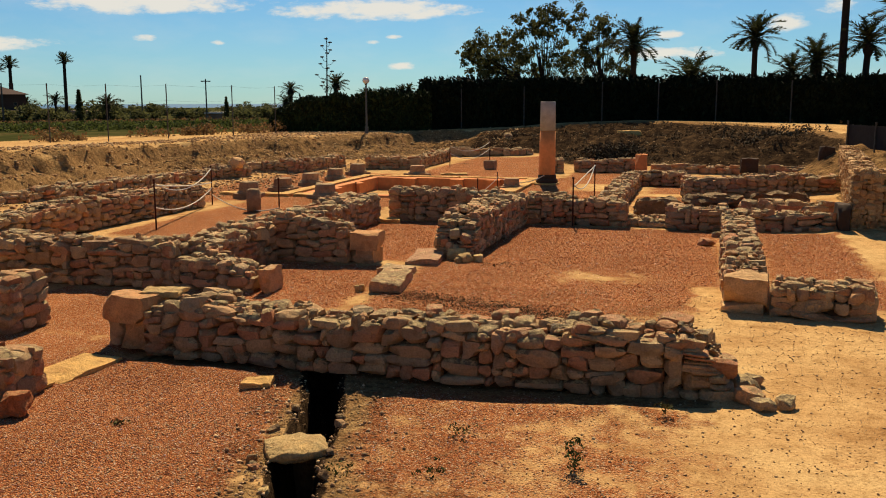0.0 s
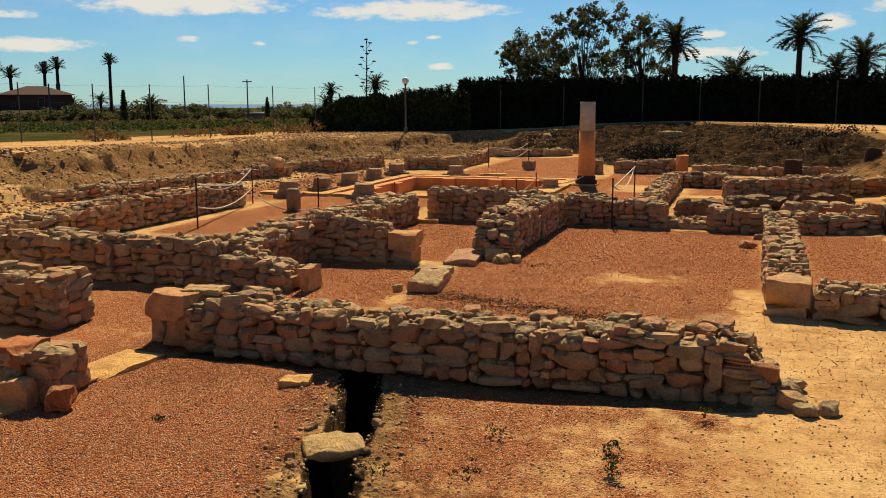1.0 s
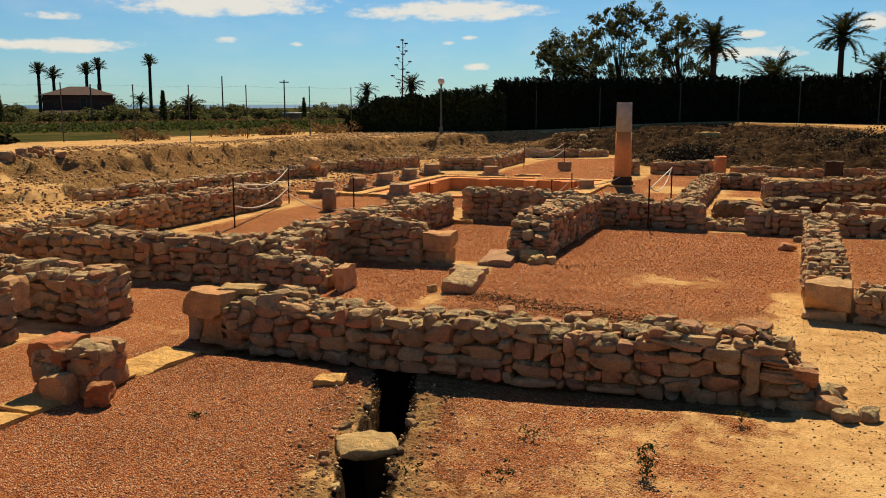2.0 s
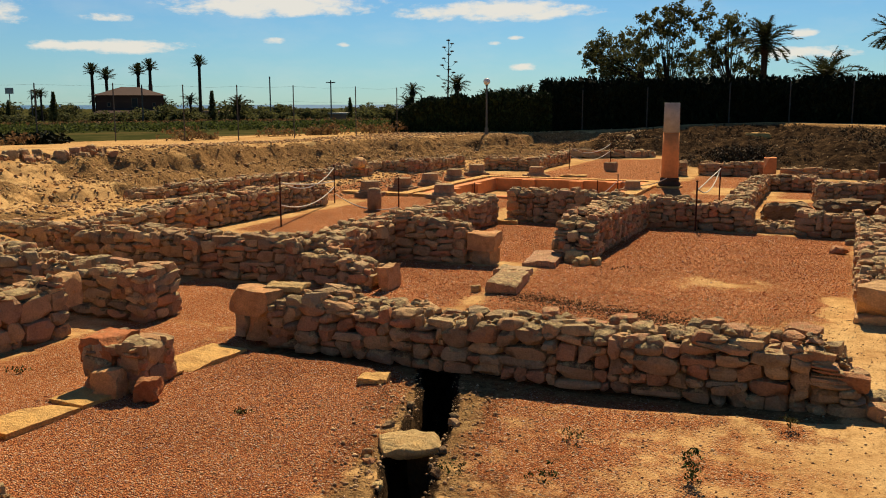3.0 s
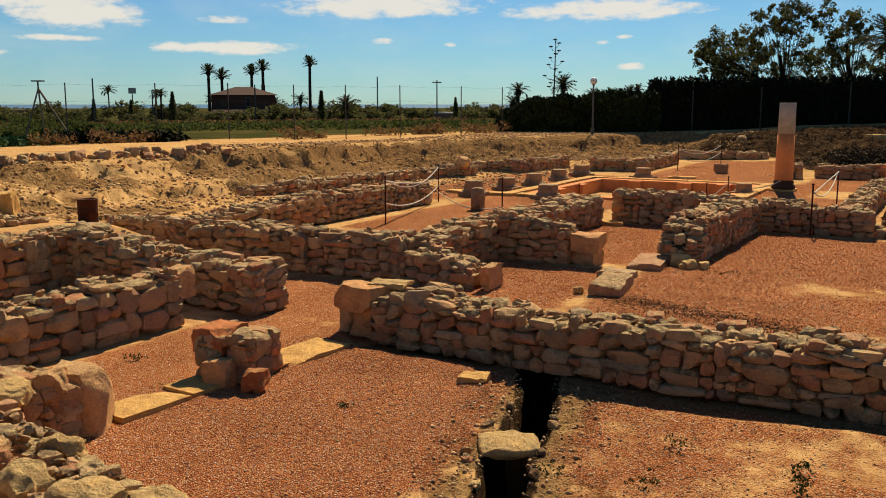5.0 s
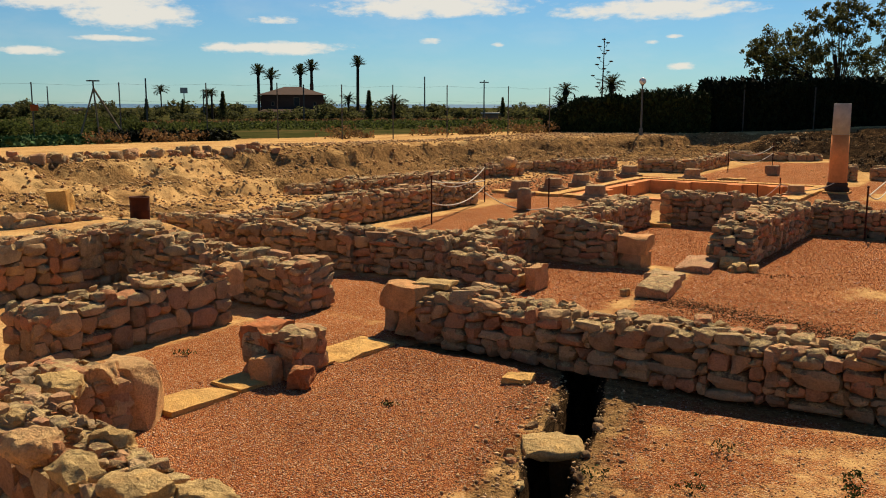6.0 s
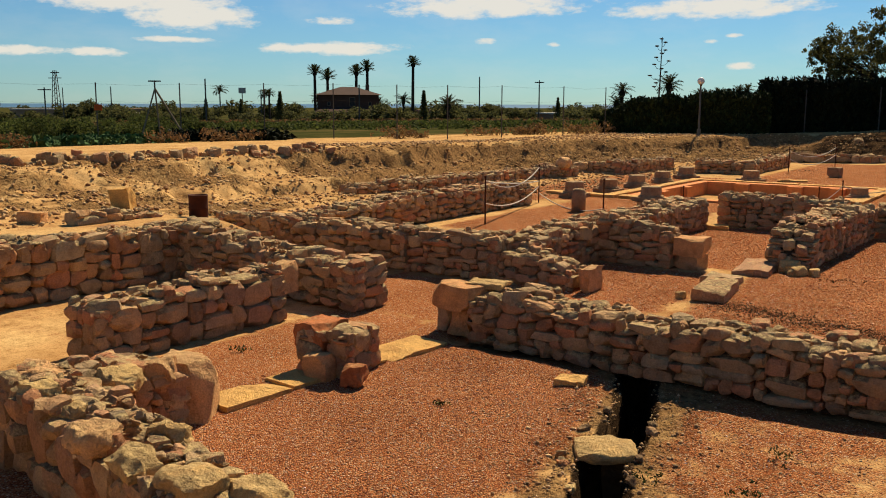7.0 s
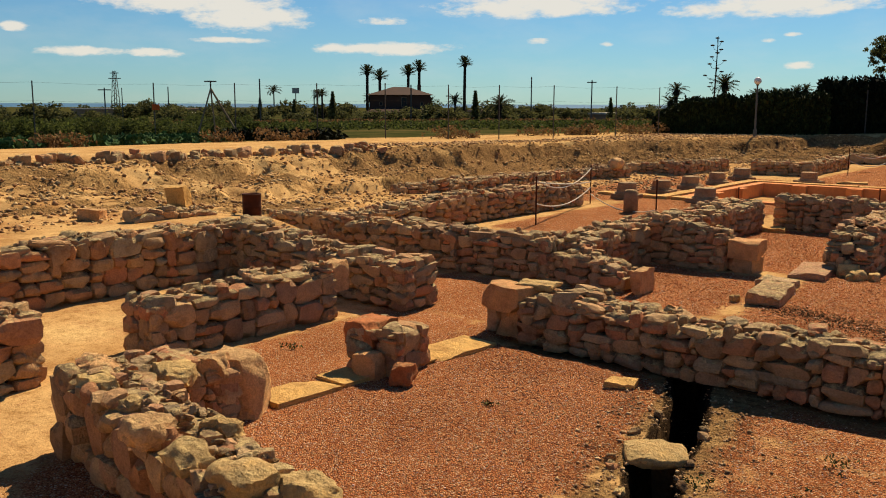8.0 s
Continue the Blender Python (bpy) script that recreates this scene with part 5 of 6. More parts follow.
def palm(x, y, base, tall, spread, count, label, seed, trunk_r=0.17, up=0.5, stiff=False, group="palms"):
    rng = random.Random(seed)
    ob = tagged(new("palm_tree"), label, "palm tree", group)
    ob.matrix_basis = pose(x, y, base)
    bm = bmesh.new()
    bend = rng.uniform(-0.12, 0.12)
    pts = [(bend * (t / 8) ** 2, 0, -0.2 + (tall + 0.2) * t / 8) for t in range(9)]
    tube(bm, pts, trunk_r * 1.15, trunk_r * 0.9, 9)
    trunk = part("trunk", bm, M_BARK, ob, "rough ringed trunk")
    bm = bmesh.new()
    lathe(bm, [(trunk_r * 0.9, tall - 0.5), (trunk_r * 1.6, tall - 0.2), (trunk_r * 1.3, tall + 0.1), (0.03, tall + 0.25)], 9, bend)
    part("crownshaft", bm, M_BARK, trunk, "swollen head of cut leaf bases")
    for i in range(count):
        kind = ("s" if stiff else "d", i % 3)
        if kind not in FRONDS:
            FRONDS[kind] = frond_mesh(1.9, 0.10 + 0.1 * kind[1] if stiff else 0.42 + 0.16 * kind[1], 40 + kind[1], leaf=0.5 if stiff else 0.42)
        t = (i + 0.5) / count
        pitch = -(up * 85 - t * (up * 85 + 32)) + rng.uniform(-6, 6)
        s = spread / 1.75 * rng.uniform(0.85, 1.1) * (0.85 + 0.2 * math.sin(math.pi * t))
        fr = new("frond", FRONDS[kind])
        fr.parent = ob
        fr.matrix_basis = Matrix.Translation((bend, 0, tall + 0.1)) @ pose(0, 0, 0, 0, 0, i * 137.5 + rng.uniform(-8, 8)) @ pose(0, 0, 0, rng.uniform(-12, 12), pitch, 0) @ Matrix.Scale(s, 4)
    return ob


DATE = "tall date palm with a feathery dark crown behind the hedge"
for i, (x, y, top, spread, n, r) in enumerate(((-3.75, 55.9, 5.7, 1.75, 34, 0.19), (-0.4, 53.0, 3.5, 2.0, 26, 0.22), (3.2, 57.9, 6.1, 1.85, 30, 0.17), (4.75, 51.5, 3.9, 1.35, 24, 0.15), (6.0, 51.5, 4.4, 1.6, 30, 0.2), (8.0, 50.0, 5.2, 1.6, 28, 0.17), (9.6, 50.5, 6.5, 1.8, 30, 0.17))):
    palm(x, y, 0.7, top - 0.7, spread, n, DATE, 10 + i, r, 0.9)
palm(6.95, 50.0, 0.7, 8.2, 1.9, 36, "very tall palm whose trunk runs out of view", 30, 0.19, 0.8)
WASH = "slender tall fan palm with a small round head, far off"
for i, (x, y, top) in enumerate(((-117.9, 122.5, 7.9), (-116.2, 124.1, 7.1), (-112.4, 127.6, 7.9), (-110.8, 128.9, 8.7), (-104.3, 134.2, 9.5))):
    palm(x, y, -1.4, top + 1.4, 1.6, 26, WASH, 50 + i, 0.28, 0.9, True)
for i, (x, y, top, sp) in enumerate(((-38.0, 81.6, 3.6, 1.1), (-37.6, 80.0, 2.4, 1.2), (-33.8, 83.4, 4.1, 1.4), (-31.2, 84.4, 3.2, 0.9), (-29.7, 85.0, 3.0, 1.3), (-27.9, 85.6, 3.5, 0.9), (-27.3, 86.0, 3.6, 0.9), (-58.3, 81.2, 2.2, 1.6), (-104, 131, 2.8, 1.8), (-108, 129, 2.4, 1.6), (-139, 131, 4.2, 1.5), (-133, 139, 3.2, 1.6), (-220, 187, 6.0, 2.5), (-210, 196, 5.0, 2.4))):
    palm(x, y, -0.9, top + 0.9, sp, 26, "small date palm with a bushy crown, far off", 70 + i, 0.2, 0.8)

# bare flower spike of an agave
agave = tagged(new("agave_spike"), "tall bare agave flower spike with tiered side branches", "agave")
agave.matrix_basis = pose(-21.3, 50.7, 0.6, 0, 1.5, 0)
bm = bmesh.new()
tube(bm, [(0, 0, -0.2), (0.02, 0, 3), (0, 0, 5.7)], 0.07, 0.02, 6)
part("stem", bm, M_BARK, agave)
for i in range(15):
    z = 2.4 + i * 0.21
    w = 0.75 * (1 - i / 19)
    ang = i * 2.4
    bm = bmesh.new()
    tip = (w * math.cos(ang), w * math.sin(ang), z + 0.28)
    tube(bm, [(0, 0, z), (tip[0] * 0.6, tip[1] * 0.6, z + 0.06), tip], 0.015, 0.012, 4)
    bmesh.ops.create_icosphere(bm, subdivisions=1, radius=0.10, matrix=Matrix.Translation(tip) @ Matrix.Diagonal((1.4, 1.4, 0.5, 1)))
    part("branch", bm, M_BARK, agave)

# street lamp
lamp = tagged(new("street_lamp"), "slim grey lamp post with a white globe beside the hedge", "street lamp")
lamp.matrix_basis = pose(-15.6, 42.2, on_ground(-15.6, 42.2))
bm = bmesh.new()
lathe(bm, [(0.09, -0.1), (0.09, 0.3), (0.05, 0.34), (0.04, 2.35), (0.07, 2.38), (0.07, 2.44)], 12)
part("pole", bm, M_LAMPPOST, lamp)
bm = bmesh.new()
bmesh.ops.create_uvsphere(bm, u_segments=18, v_segments=12, radius=0.17, matrix=Matrix.Translation((0, 0, 2.57)))
part("globe", bm, M_LAMP, lamp, "white round globe", True)

# boundary fence
fence = tagged(new("boundary_fence"), "tall wire fence on thin steel posts round the site", "fence")
LINE = [(-36.5, 7.0), (-34.0, 12.0), (-31.8, 16.0), (-31.2, 20.5), (-29.8, 23.3), (-27.9, 26.0), (-26.2, 28.3), (-24.4, 30.3), (-22.9, 31.9), (-21.8, 34.5), (-20.6, 38.0), (-20.2, 41.6)]
tops = []
for x, y in LINE:
    z = on_ground(x, y)
    bm = bmesh.new()
    tube(bm, [(x, y, z - 0.2), (x, y, z + 2.3)], 0.024, 0.024, 6)
    part("post", bm, M_POST, fence)
    tops.append(Vector((x, y, z)))
for h in (2.25, 1.6, 0.9):
    bm = bmesh.new()
    for p, q in zip(tops, tops[1:]):
        tube(bm, [p + Vector((0, 0, h)), p.lerp(q, 0.5) + Vector((0, 0, h - 0.06)), q + Vector((0, 0, h))], 0.003, 0.003, 3)
    part("wire", bm, M_POST, fence)
fence2 = tagged(new("hedge_fence"), "thin steel posts standing in front of the cypress hedge", "fence")
for x, y in ((-8.9, 48.3), (-4.9, 49.6), (-2.0, 50.4), (0.96, 49.7), (4.5, 48.4), (-12.1, 47.3)):
    z = on_ground(x, y)
    bm = bmesh.new()
    tube(bm, [(x, y, z - 0.2), (x, y, z + 2.1)], 0.035, 0.035, 6)
    part("post", bm, M_POST, fence2)
net = tagged(new("shade_screen"), "dark shade netting stretched between posts on the bank", "fence")
bm = bmesh.new()
box(bm, 0, 7.0, -0.01, 0.01, 0.12, 0.85, 0)
part("netting", bm, M_NET, net)
for i in range(4):
    bm = bmesh.new()
    tube(bm, [(i * 2.3, -0.03, -0.2), (i * 2.3, -0.03, 0.98)], 0.03, 0.03, 6)
    part("post", bm, M_POST, net)
net.matrix_basis = pose(4.95, 33.2, on_ground(5.2, 31) - 0.02, 0, 0, -78)

# poles, pylon and marker beyond the fence
def pole(x, y, base, tall, arm, label, r=0.09):
    ob = tagged(new("utility_pole"), label, "utility pole", "utility poles")
    ob.matrix_basis = pose(x, y, base, 0, 0, 40)
    bm = bmesh.new()
    tube(bm, [(0, 0, -0.3), (0, 0, tall)], r, r * 0.75, 7)
    part("pole", bm, M_POST, ob)
    if arm:
        bm = bmesh.new()
        box(bm, -arm, arm, -0.06, 0.06, tall - 0.35, tall - 0.22)
        part("crossarm", bm, M_POST, ob)
    return ob


for x, y, b, t, a in ((-150, 92, -1.4, 6.5, 0), (-118, 80, -1.2, 6.0, 0), (-105, 62, -1.2, 5.5, 0.8), (-95, 88, -1.2, 5.5, 0), (-70, 80, -1.0, 5.6, 0), (-64, 96, -1.0, 6.8, 0), (-60, 104, -1.0, 6.5, 0.6), (-80, 66, -1.1, 6.2, 0.0), (-160, 70, -1.4, 7.5, 1.5)):
    pole(x, y, b, t, a, "distant utility pole against the sky", 0.10)
pylon = tagged(new("lattice_pylon"), "far steel lattice pylon with short cross arms", "pylon")
pylon.matrix_basis = pose(-256.7, 155.2, -2, 0, 0, 30)
for sx in (-1, 1):
    for sy in (-1, 1):
        bm = bmesh.new()
        tube(bm, [(sx * 1.1, sy * 1.1, 0), (sx * 0.35, sy * 0.35, 14)], 0.14, 0.10, 4)
        part("leg", bm, M_POST, pylon)
for i in range(9):
    z0, w0, w1 = i * 1.5, 1.1 - 0.08 * i, 1.1 - 0.08 * (i + 1)
    bm = bmesh.new()
    tube(bm, [(-w0, -w0, z0), (w1, -w1, z0 + 1.5)], 0.07, 0.07, 3)
    tube(bm, [(w0, w0, z0), (-w1, w1, z0 + 1.5)], 0.07, 0.07, 3)
    part("brace", bm, M_POST, pylon)
for z, w in ((11.6, 2.0), (13.2, 1.4)):
    bm = bmesh.new()
    box(bm, -w, w, -0.12, 0.12, z, z + 0.25)
    part("crossarm", bm, M_POST, pylon)
tripod = tagged(new("pump_tripod"), "rough pole tripod with one long raking prop in the field", "tripod")
tripod.matrix_basis = pose(-31.9, 23.7, on_ground(-31.9, 23.7))
for p, r in (((-0.25, -0.75, -0.3), 0.035), ((0.15, 0.1, -0.3), 0.035), ((0.75, 0.95, 0.0), 0.045)):
    bm = bmesh.new()
    tube(bm, [p, (0, 0, 2.15)], r, r * 0.9, 6)
    part("leg", bm, M_WOOD, tripod)
bm = bmesh.new()
tube(bm, [(0, 0, 2.1), (0, 0, 2.45)], 0.03, 0.03, 6)
box(bm, -0.18, 0.18, -0.18, 0.18, 2.42, 2.47)
part("head", bm, M_POST, tripod)
sign = tagged(new("orange_plate"), "small plain orange plate on a fence post", "sign")
bm = bmesh.new()
box(bm, -0.02, 0.02, -0.14, 0.14, 0, 0.22, 0.004)
part("plate", bm, M_ORANGE, sign)
sign.matrix_basis = pose(-31.1, 20.5, 2.2, 0, 0, -30)
board = tagged(new("billboard"), "small pale board on a pole beyond the fields", "sign")
board.matrix_basis = pose(-89.6, 79.8, -1.2, 0, 0, -40)
bm = bmesh.new()
box(bm, -0.06, 0.06, -0.45, 0.45, 4.9, 5.6)
part("panel", bm, M_CEMENT, board)
bm = bmesh.new()
tube(bm, [(0, 0, -0.2), (0, 0, 5.0)], 0.06, 0.06, 6)
part("pole", bm, M_POST, board)


def house():
    ob = tagged(new("house"), "two-storey russet house with a hipped tile roof, far off", "house")
    ob.matrix_basis = pose(-100.6, 111.4, -0.9, 0, 0, 42)
    parts = (("wall", (-4.2, 5.4, -4, 4, 0, 4.7), M_HOUSEWALL), ("annex_wall", (-4.6, 5.0, -7, -4.02, 0, 2.0), M_HOUSEPALE))
    for n, r, m in parts:
        bm = bmesh.new()
        box(bm, *r)
        part(n, bm, m, ob)
    for n, (x0, x1, y0, y1), z, h in (("roof", (-4.7, 5.9, -4.5, 4.5), 4.7, 1.3), ("annex_roof", (-4.9, 5.2, -7.4, -3.6), 2.0, 0.8)):
        bm = bmesh.new()
        lo = [bm.verts.new(c) for c in ((x0, y0, z), (x1, y0, z), (x1, y1, z), (x0, y1, z))]
        k = min(x1 - x0, y1 - y0) * 0.45
        hi = [bm.verts.new(((x0 + k), (y0 + y1) / 2, z + h)), bm.verts.new(((x1 - k), (y0 + y1) / 2, z + h))]
        bm.faces.new((lo[0], lo[1], hi[1], hi[0])), bm.faces.new((lo[1], lo[2], hi[1])), bm.faces.new((lo[2], lo[3], hi[0], hi[1])), bm.faces.new((lo[3], lo[0], hi[0])), bm.faces.new(lo[::-1])
        part(n, bm, M_ROOF, ob, "brown clay tile roof")
    for x, y, z, w, h in ((-2.5, -4.02, 3.0, 0.5, 0.6), (1.2, -4.02, 2.9, 0.9, 1.4), (4.0, -4.02, 3.0, 0.5, 0.6), (-2.2, -7.02, 0.7, 0.5, 0.6), (2.0, -7.02, 0.6, 0.8, 0.8)):
        bm = bmesh.new()
        box(bm, x - w / 2, x + w / 2, y - 0.04, y + 0.1, z, z + h)
        win = part("window", bm, M_HOUSEPALE, ob)
        bm = bmesh.new()
        box(bm, x - w / 2 + 0.06, x + w / 2 - 0.06, y - 0.055, y - 0.045, z + 0.06, z + h - 0.06)
        part("pane", bm, M_GLASS, win)
    bm = bmesh.new()
    box(bm, 3.4, 4.0, 0.5, 1.1, 5.2, 6.4)
    part("chimney", bm, M_HOUSEWALL, ob)


house()
for i, (x, y, w, d, h, m) in enumerate(((-60, 150, 14, 5, 2.2, M_WHITEWALL), (-86, 116, 8, 5, 2.4, M_HOUSEPALE), (-130, 92, 12, 6, 2.0, M_WHITEWALL), (-150, 105, 9, 6, 2.6, M_HOUSEPALE), (-190, 110, 16, 6, 2.4, M_WHITEWALL), (-72, 132, 10, 5, 2.0, M_WHITEWALL), (-48, 170, 12, 5, 2.4, M_WHITEWALL))):
    w, h = w * 0.6, h * 0.85
    ob = tagged(new("shed"), "low pale farm building among far trees", "building", "far farm buildings")
    ob.matrix_basis = pose(x, y, on_ground(x, y) - 0.05, 0, 0, 35 + 9 * i)
    bm = bmesh.new()
    box(bm, -w / 2, w / 2, -d / 2, d / 2, 0, h - 0.25)
    part("wall", bm, M_HOUSEPALE, ob)
    bm = bmesh.new()
    box(bm, -w / 2 - 0.2, w / 2 + 0.2, -d / 2 - 0.2, d / 2 + 0.2, h - 0.25, h)
    part("roof", bm, m, ob)

# citrus rows, far trees
def bush(name, label, mat, r, tall, n, size, seed, group):
    ob = tagged(new(name), label, name.replace("_", " "), group)
    rng = random.Random(seed)
    bm = bmesh.new()
    tube(bm, [(0, 0, -0.2), (0.05, 0, tall * 0.3), (0, 0, tall * 0.6)], r * 0.09, r * 0.05, 6)
    part("trunk", bm, M_BARK, ob)
    cen = [(rng.uniform(-0.6, 0.6) * r, rng.uniform(-0.6, 0.6) * r, tall * rng.uniform(0.08, 0.85)) for _ in range(16)]
    child("crown", leaf_mesh("crown", cen, [r * rng.uniform(0.3, 0.55) for _ in cen], n, size, mat, seed), ob)
    return ob


rng = random.Random(21)
kinds = [bush("citrus_tree", "low rounded dark-green citrus tree in an orchard row", M_CITRUS, 0.9, 0.85, 90, 0.075, 30 + k, "orchard rows") for k in range(3)]
spots = []
for row in range(5):
    for i in range(26):
        t = i / 25
        x = -41 - row * 4.2 + 19 * t * (0.9 + 0.05 * row) + rng.uniform(-0.4, 0.4)
        y = 9 + 33 * t + row * 2.2 + rng.uniform(-0.5, 0.5)
        if row < 3 and t > 0.48:
            continue
        if row > 2 and t > 0.58:
            continue
        spots.append((x, y))
for i, (x, y) in enumerate(spots):
    s = rng.uniform(0.65, 0.95)
    m = pose(x, y, on_ground(x, y), 0, 0, rng.uniform(0, 360))
    ob = kinds[i % 3] if i < 3 else copy_thing(kinds[i % 3], m)
    ob.matrix_basis = m
    ob.scale = (s, s, s * rng.uniform(0.85, 1.1))
trees = [bush("far_tree", "dark rounded tree on the far side of the fields", M_PINE, 1.7, 2.2, 60, 0.2, 60 + k, "far trees") for k in range(3)]
for i in range(210):
    az = radians(rng.uniform(8, 68))
    d = rng.uniform(95, 340)
    x, y = -d * math.sin(az), d * math.cos(az)
    s = rng.uniform(0.6, 1.2) * (0.75 + d / 330)
    m = pose(x, y, on_ground(x, y), 0, 0, rng.uniform(0, 360))
    ob = trees[i % 3] if i < 3 else copy_thing(trees[i % 3], m)
    ob.matrix_basis = m
    ob.scale = (s * rng.uniform(0.9, 1.6), s, s * rng.uniform(0.6, 1.0))
cyp = tagged(new("cypress_tree"), "slim dark pointed conifer far off", "cypress tree", "far conifers")
bm = bmesh.new()
tube(bm, [(0, 0, -0.2), (0, 0, 2.6)], 0.09, 0.03, 6)
part("trunk", bm, M_BARK, cyp)
levels = [k / 13 for k in range(14)]
child("crown", leaf_mesh("crown", [(0, 0, 0.4 + 2.6 * k) for k in levels], [0.62 * (1 - 0.85 * k) for k in levels], 90, 0.12, M_PINE, 81, 0.6), cyp)
for i, (x, y, s) in enumerate(((-88.5, 73, 1.0), (-84.5, 75, 0.95), (-72.0, 69.4, 1.1), (-47, 62, 0.9), (-66, 120, 1.2))):
    m = pose(x, y, on_ground(x, y), 0, 0, 50 * i)
    ob = cyp if i == 0 else copy_thing(cyp, m)
    ob.matrix_basis = m
    ob.scale = (s, s, s)


def strip(name, label, mat, n, line, wide, tall, size, seed, clumps=0, bunch=0.12):
    """Low growth along a line, in one mesh."""
    g = np.random.default_rng(seed)
    a, b = np.array(line[0], float), np.array(line[1], float)
    t = g.uniform(0, 1, n)
    if clumps:
        t = g.uniform(0, 1, clumps)[g.integers(0, clumps, n)] + g.normal(0, 0.018, n)
    p = a[None] + (b - a)[None] * t[:, None] + g.normal(0, 1, (n, 2)) * wide
    lump = 0.45 + 0.55 * np.abs(np.sin(t * 23 + seed) * np.sin(t * 61))
    z = height(p[:, 0], p[:, 1]) + g.uniform(0, 1, n) * tall * lump
    cen = np.stack([p[:, 0], p[:, 1], z], -1)
    tagged(new(name, leaf_mesh(name, cen, np.full(n, bunch), 5, size, mat, seed, 1.0, 0.9)), label, name.replace("_", " "), kind="stuff")


strip("dry_scrub", "russet dry scrub along the fence", M_DRYGRASS, 700, ((-28.6, 10), (-27.0, 25)), 0.28, 0.5, 0.07, 1, 9)
strip("dry_scrub", "russet dry scrub along the fence", M_DRYGRASS, 600, ((-26, 30), (-20.8, 43.5)), 0.4, 0.6, 0.07, 2, 9)
strip("crop_leaves", "low bright green vegetable crop beyond the path", M_CROP, 2600, ((-30.0, 13.5), (-29.5, 20.5)), 0.8, 0.3, 0.12, 3)
strip("field_scrub", "dull green scrub between the fence and the fields", M_CITRUS, 4200, ((-48, 38), (-30, 62)), 3.2, 0.45, 0.12, 5)
strip("field_scrub", "dull green scrub between the fence and the fields", M_DRYGRASS, 3000, ((-64, 44), (-40, 80)), 5, 0.4, 0.16, 6)
strip("dark_scrub", "dark dry scrub heaped by the fence", M_CYPRESS, 1500, ((-29.5, 23.2), (-27.4, 25.8)), 0.5, 0.45, 0.10, 7)
strip("mound_scrub", "dark dry bushes on the earth mound", M_BARKLEAF, 500, ((-4.0, 37.2), (-2.2, 36.8)), 0.35, 0.6, 0.06, 8)
strip("mound_scrub", "dark dry bushes on the earth mound", M_BARKLEAF, 260, ((1.5, 40), (3.8, 38)), 0.8, 0.3, 0.06, 9)
strip("dry_litter", "dark dry plant litter on the gravel behind a wall", M_BARKLEAF, 3000, ((-3.75, 11.2), (-1.2, 10.3)), 0.2, 0.0, 0.009, 14, bunch=0.016)
strip("dry_litter", "dark dry plant litter on the gravel behind a wall", M_BARKLEAF, 50, ((-3.2, 13.6), (-2.6, 13.5)), 0.12, 0.0, 0.012, 15, bunch=0.03)

tuft = np.random.default_rng(44)
tx, ty = tuft.uniform(-9, 4.2, 1400), tuft.uniform(35, 48.5, 1400)
ok = mound(tx, ty) * (fractal(tx, ty, 0.5, 3, 8) + 0.5) > tuft.uniform(0, 1, 1400)
tx, ty = tx[ok], ty[ok]
tagged(new("mound_tufts", leaf_mesh("mound_tufts", np.stack([tx, ty, height(tx, ty) + 0.05], -1), np.full(len(tx), 0.14), 7, 0.05, M_BARKLEAF, 45, 0.6, 1.5)), "dark dry tufts dotted over the earth mound", "dry scrub", kind="stuff")

sea = tagged(new("sea"), "narrow blue band of sea on the horizon", "sea", kind="structure")
bm = bmesh.new()
lathe(bm, [(4950, -3.3), (4950, -3.2)], 64)
part("water", bm, M_SEA, sea)

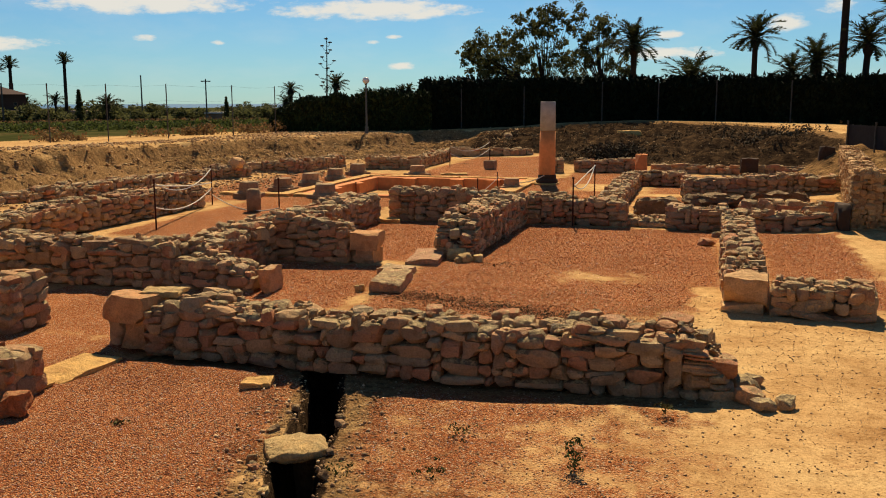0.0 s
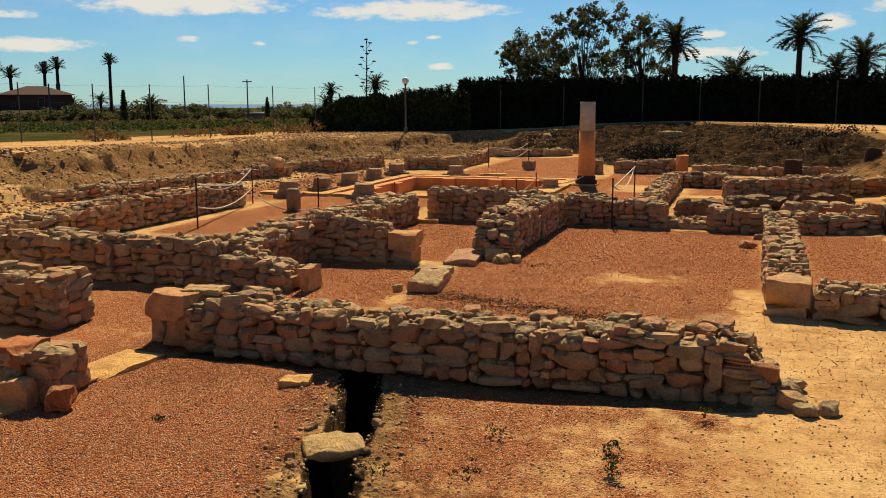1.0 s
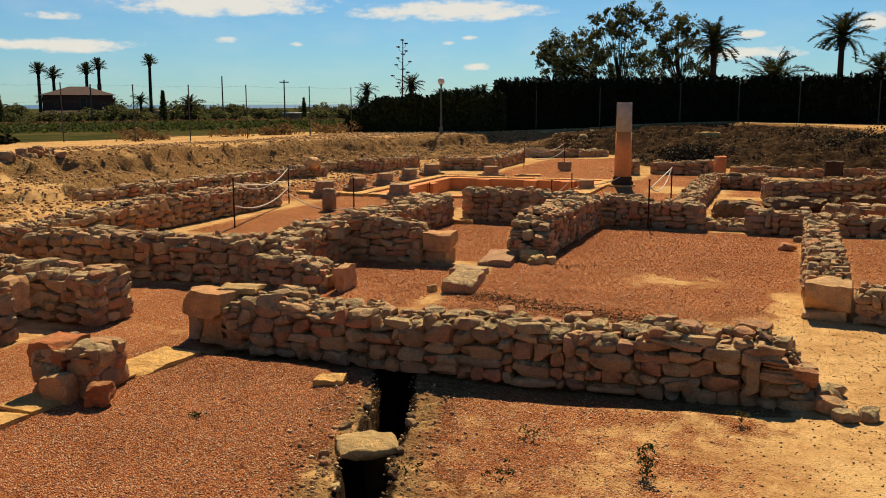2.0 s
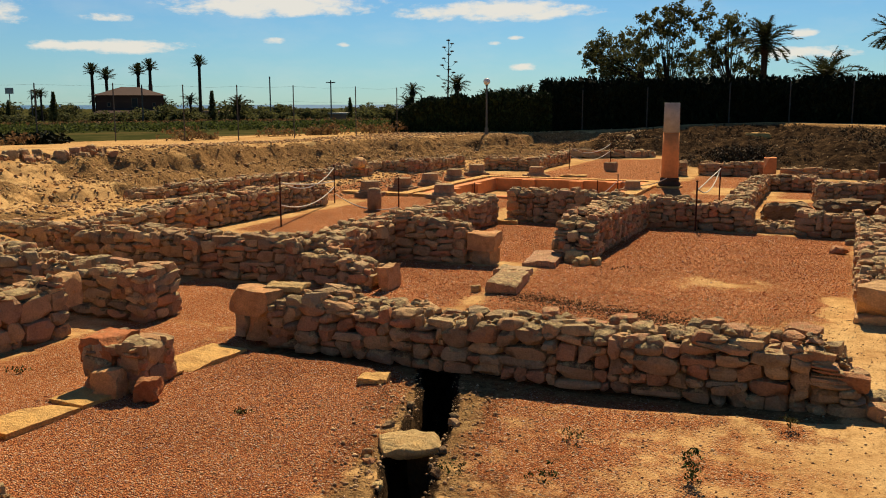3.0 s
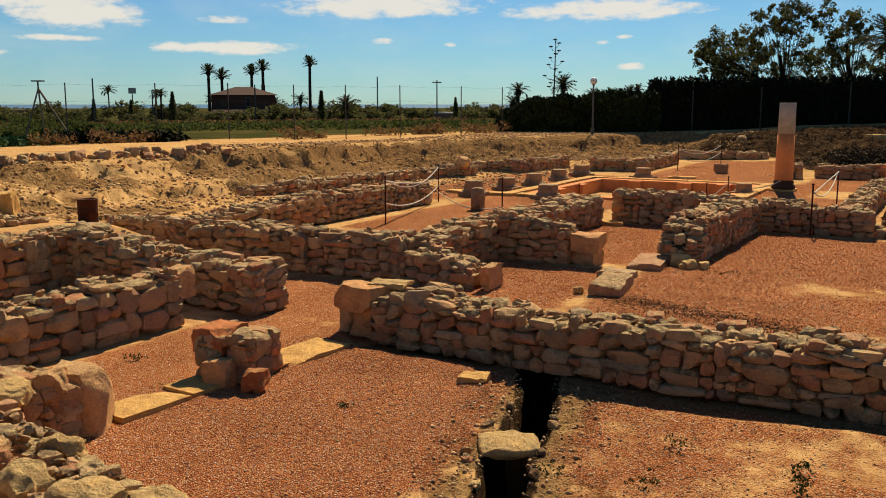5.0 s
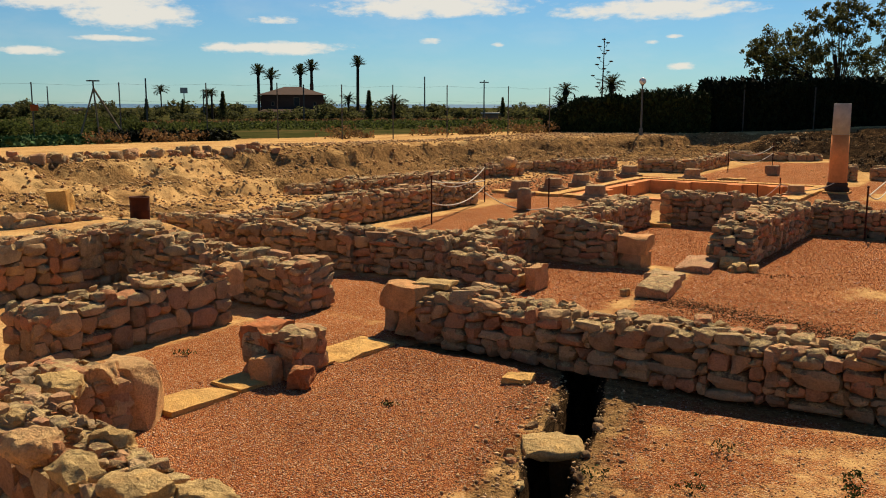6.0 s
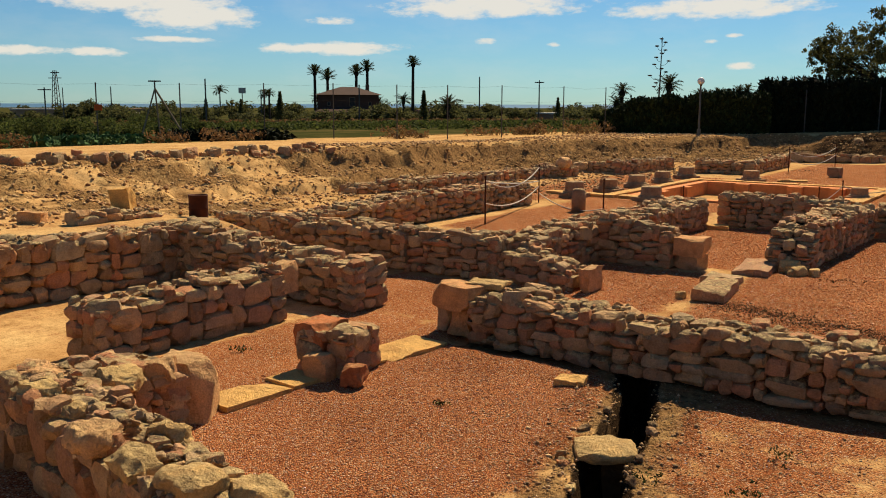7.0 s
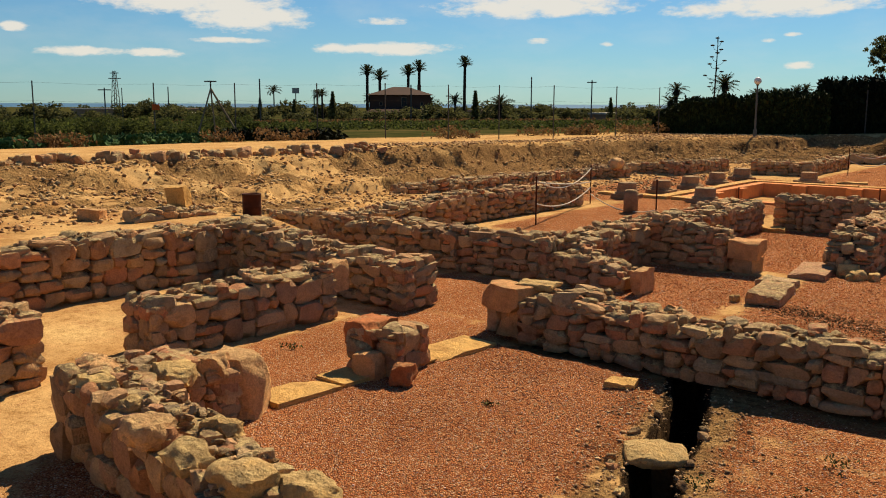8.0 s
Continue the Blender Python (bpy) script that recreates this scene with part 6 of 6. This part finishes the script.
# weeds
for i, (x, y, r, h, m) in enumerate(((-0.72, 5.92, 0.06, 0.24, M_BRAMBLE), (-1.62, 5.60, 0.13, 0.07, M_BRAMBLE), (-1.60, 6.35, 0.16, 0.10, M_WEED), (-0.15, 7.18, 0.05, 0.10, M_WEED), (-6.9, 5.95, 0.10, 0.06, M_BRAMBLE), (-4.3, 5.9, 0.06, 0.03, M_WEED), (-2.3, 5.45, 0.1, 0.05, M_BRAMBLE), (-0.9, 5.2, 0.08, 0.05, M_WEED))):
    rng = random.Random(400 + i)
    z = on_ground(x, y)
    cen = [(x + rng.gauss(0, r * 0.5), y + rng.gauss(0, r * 0.5), z + h * rng.random()) for _ in range(34 if i == 0 else 12)]
    tagged(new("weed", leaf_mesh("weed", cen, [0.026] * len(cen), 7, 0.014, m, 500 + i, 1, 1.6)), "small straggling green weed growing in the gravel", "weed", kind="stuff")


def in_gravel(x, y):
    g, v, d = zones(x, y)
    return np.clip(g * 1.7 - 0.7, 0, 1)


loose("red_gravel", 105000, (-6.1, -0.6, 3.2, 9.4), (0.004, 0.0115), M_PEBBLE_NEAR, 1, "crushed red brick gravel strewn over the floors", in_gravel, 0.4)
loose("far_gravel", 42000, (-6.4, 2.8, 9.0, 18.4), (0.010, 0.022), M_PEBBLE_RED, 2, "crushed red brick gravel strewn over the room floors", in_gravel, 0.4)
loose("pebbles", 26000, (-4, 4, 3.6, 12), (0.003, 0.016), M_PEBBLE_PALE, 3, "small pale pebbles scattered over sandy ground")
loose("clods", 6000, (-4.6, -0.8, 4.4, 7.6), (0.005, 0.030), M_PEBBLE_DARK, 4, "dark earth clods and stones beside the drain", lambda x, y: step(0.9, 0.15, to_line(x, y, DRAIN, False)[0]) * (height(x, y) > -0.2))
loose("bank_stones", 44000, (-21, -8.5, 4, 46), (0.012, 0.085), M_PEBBLE_BANK, 5, "rough stones and clods on the eroded bank", lambda x, y: np.where(((x < -12.2) | (y > 43)) & (height(x, y) < 1.18), 0.9, 0.0))
loose("mound_stones", 2200, (-13, 5, 33, 48), (0.015, 0.06), M_PEBBLE_PALE, 6, "rough stones and clods on the earth mound", lambda x, y: np.where(height(x, y) > 0.15, 0.9, 0.1))
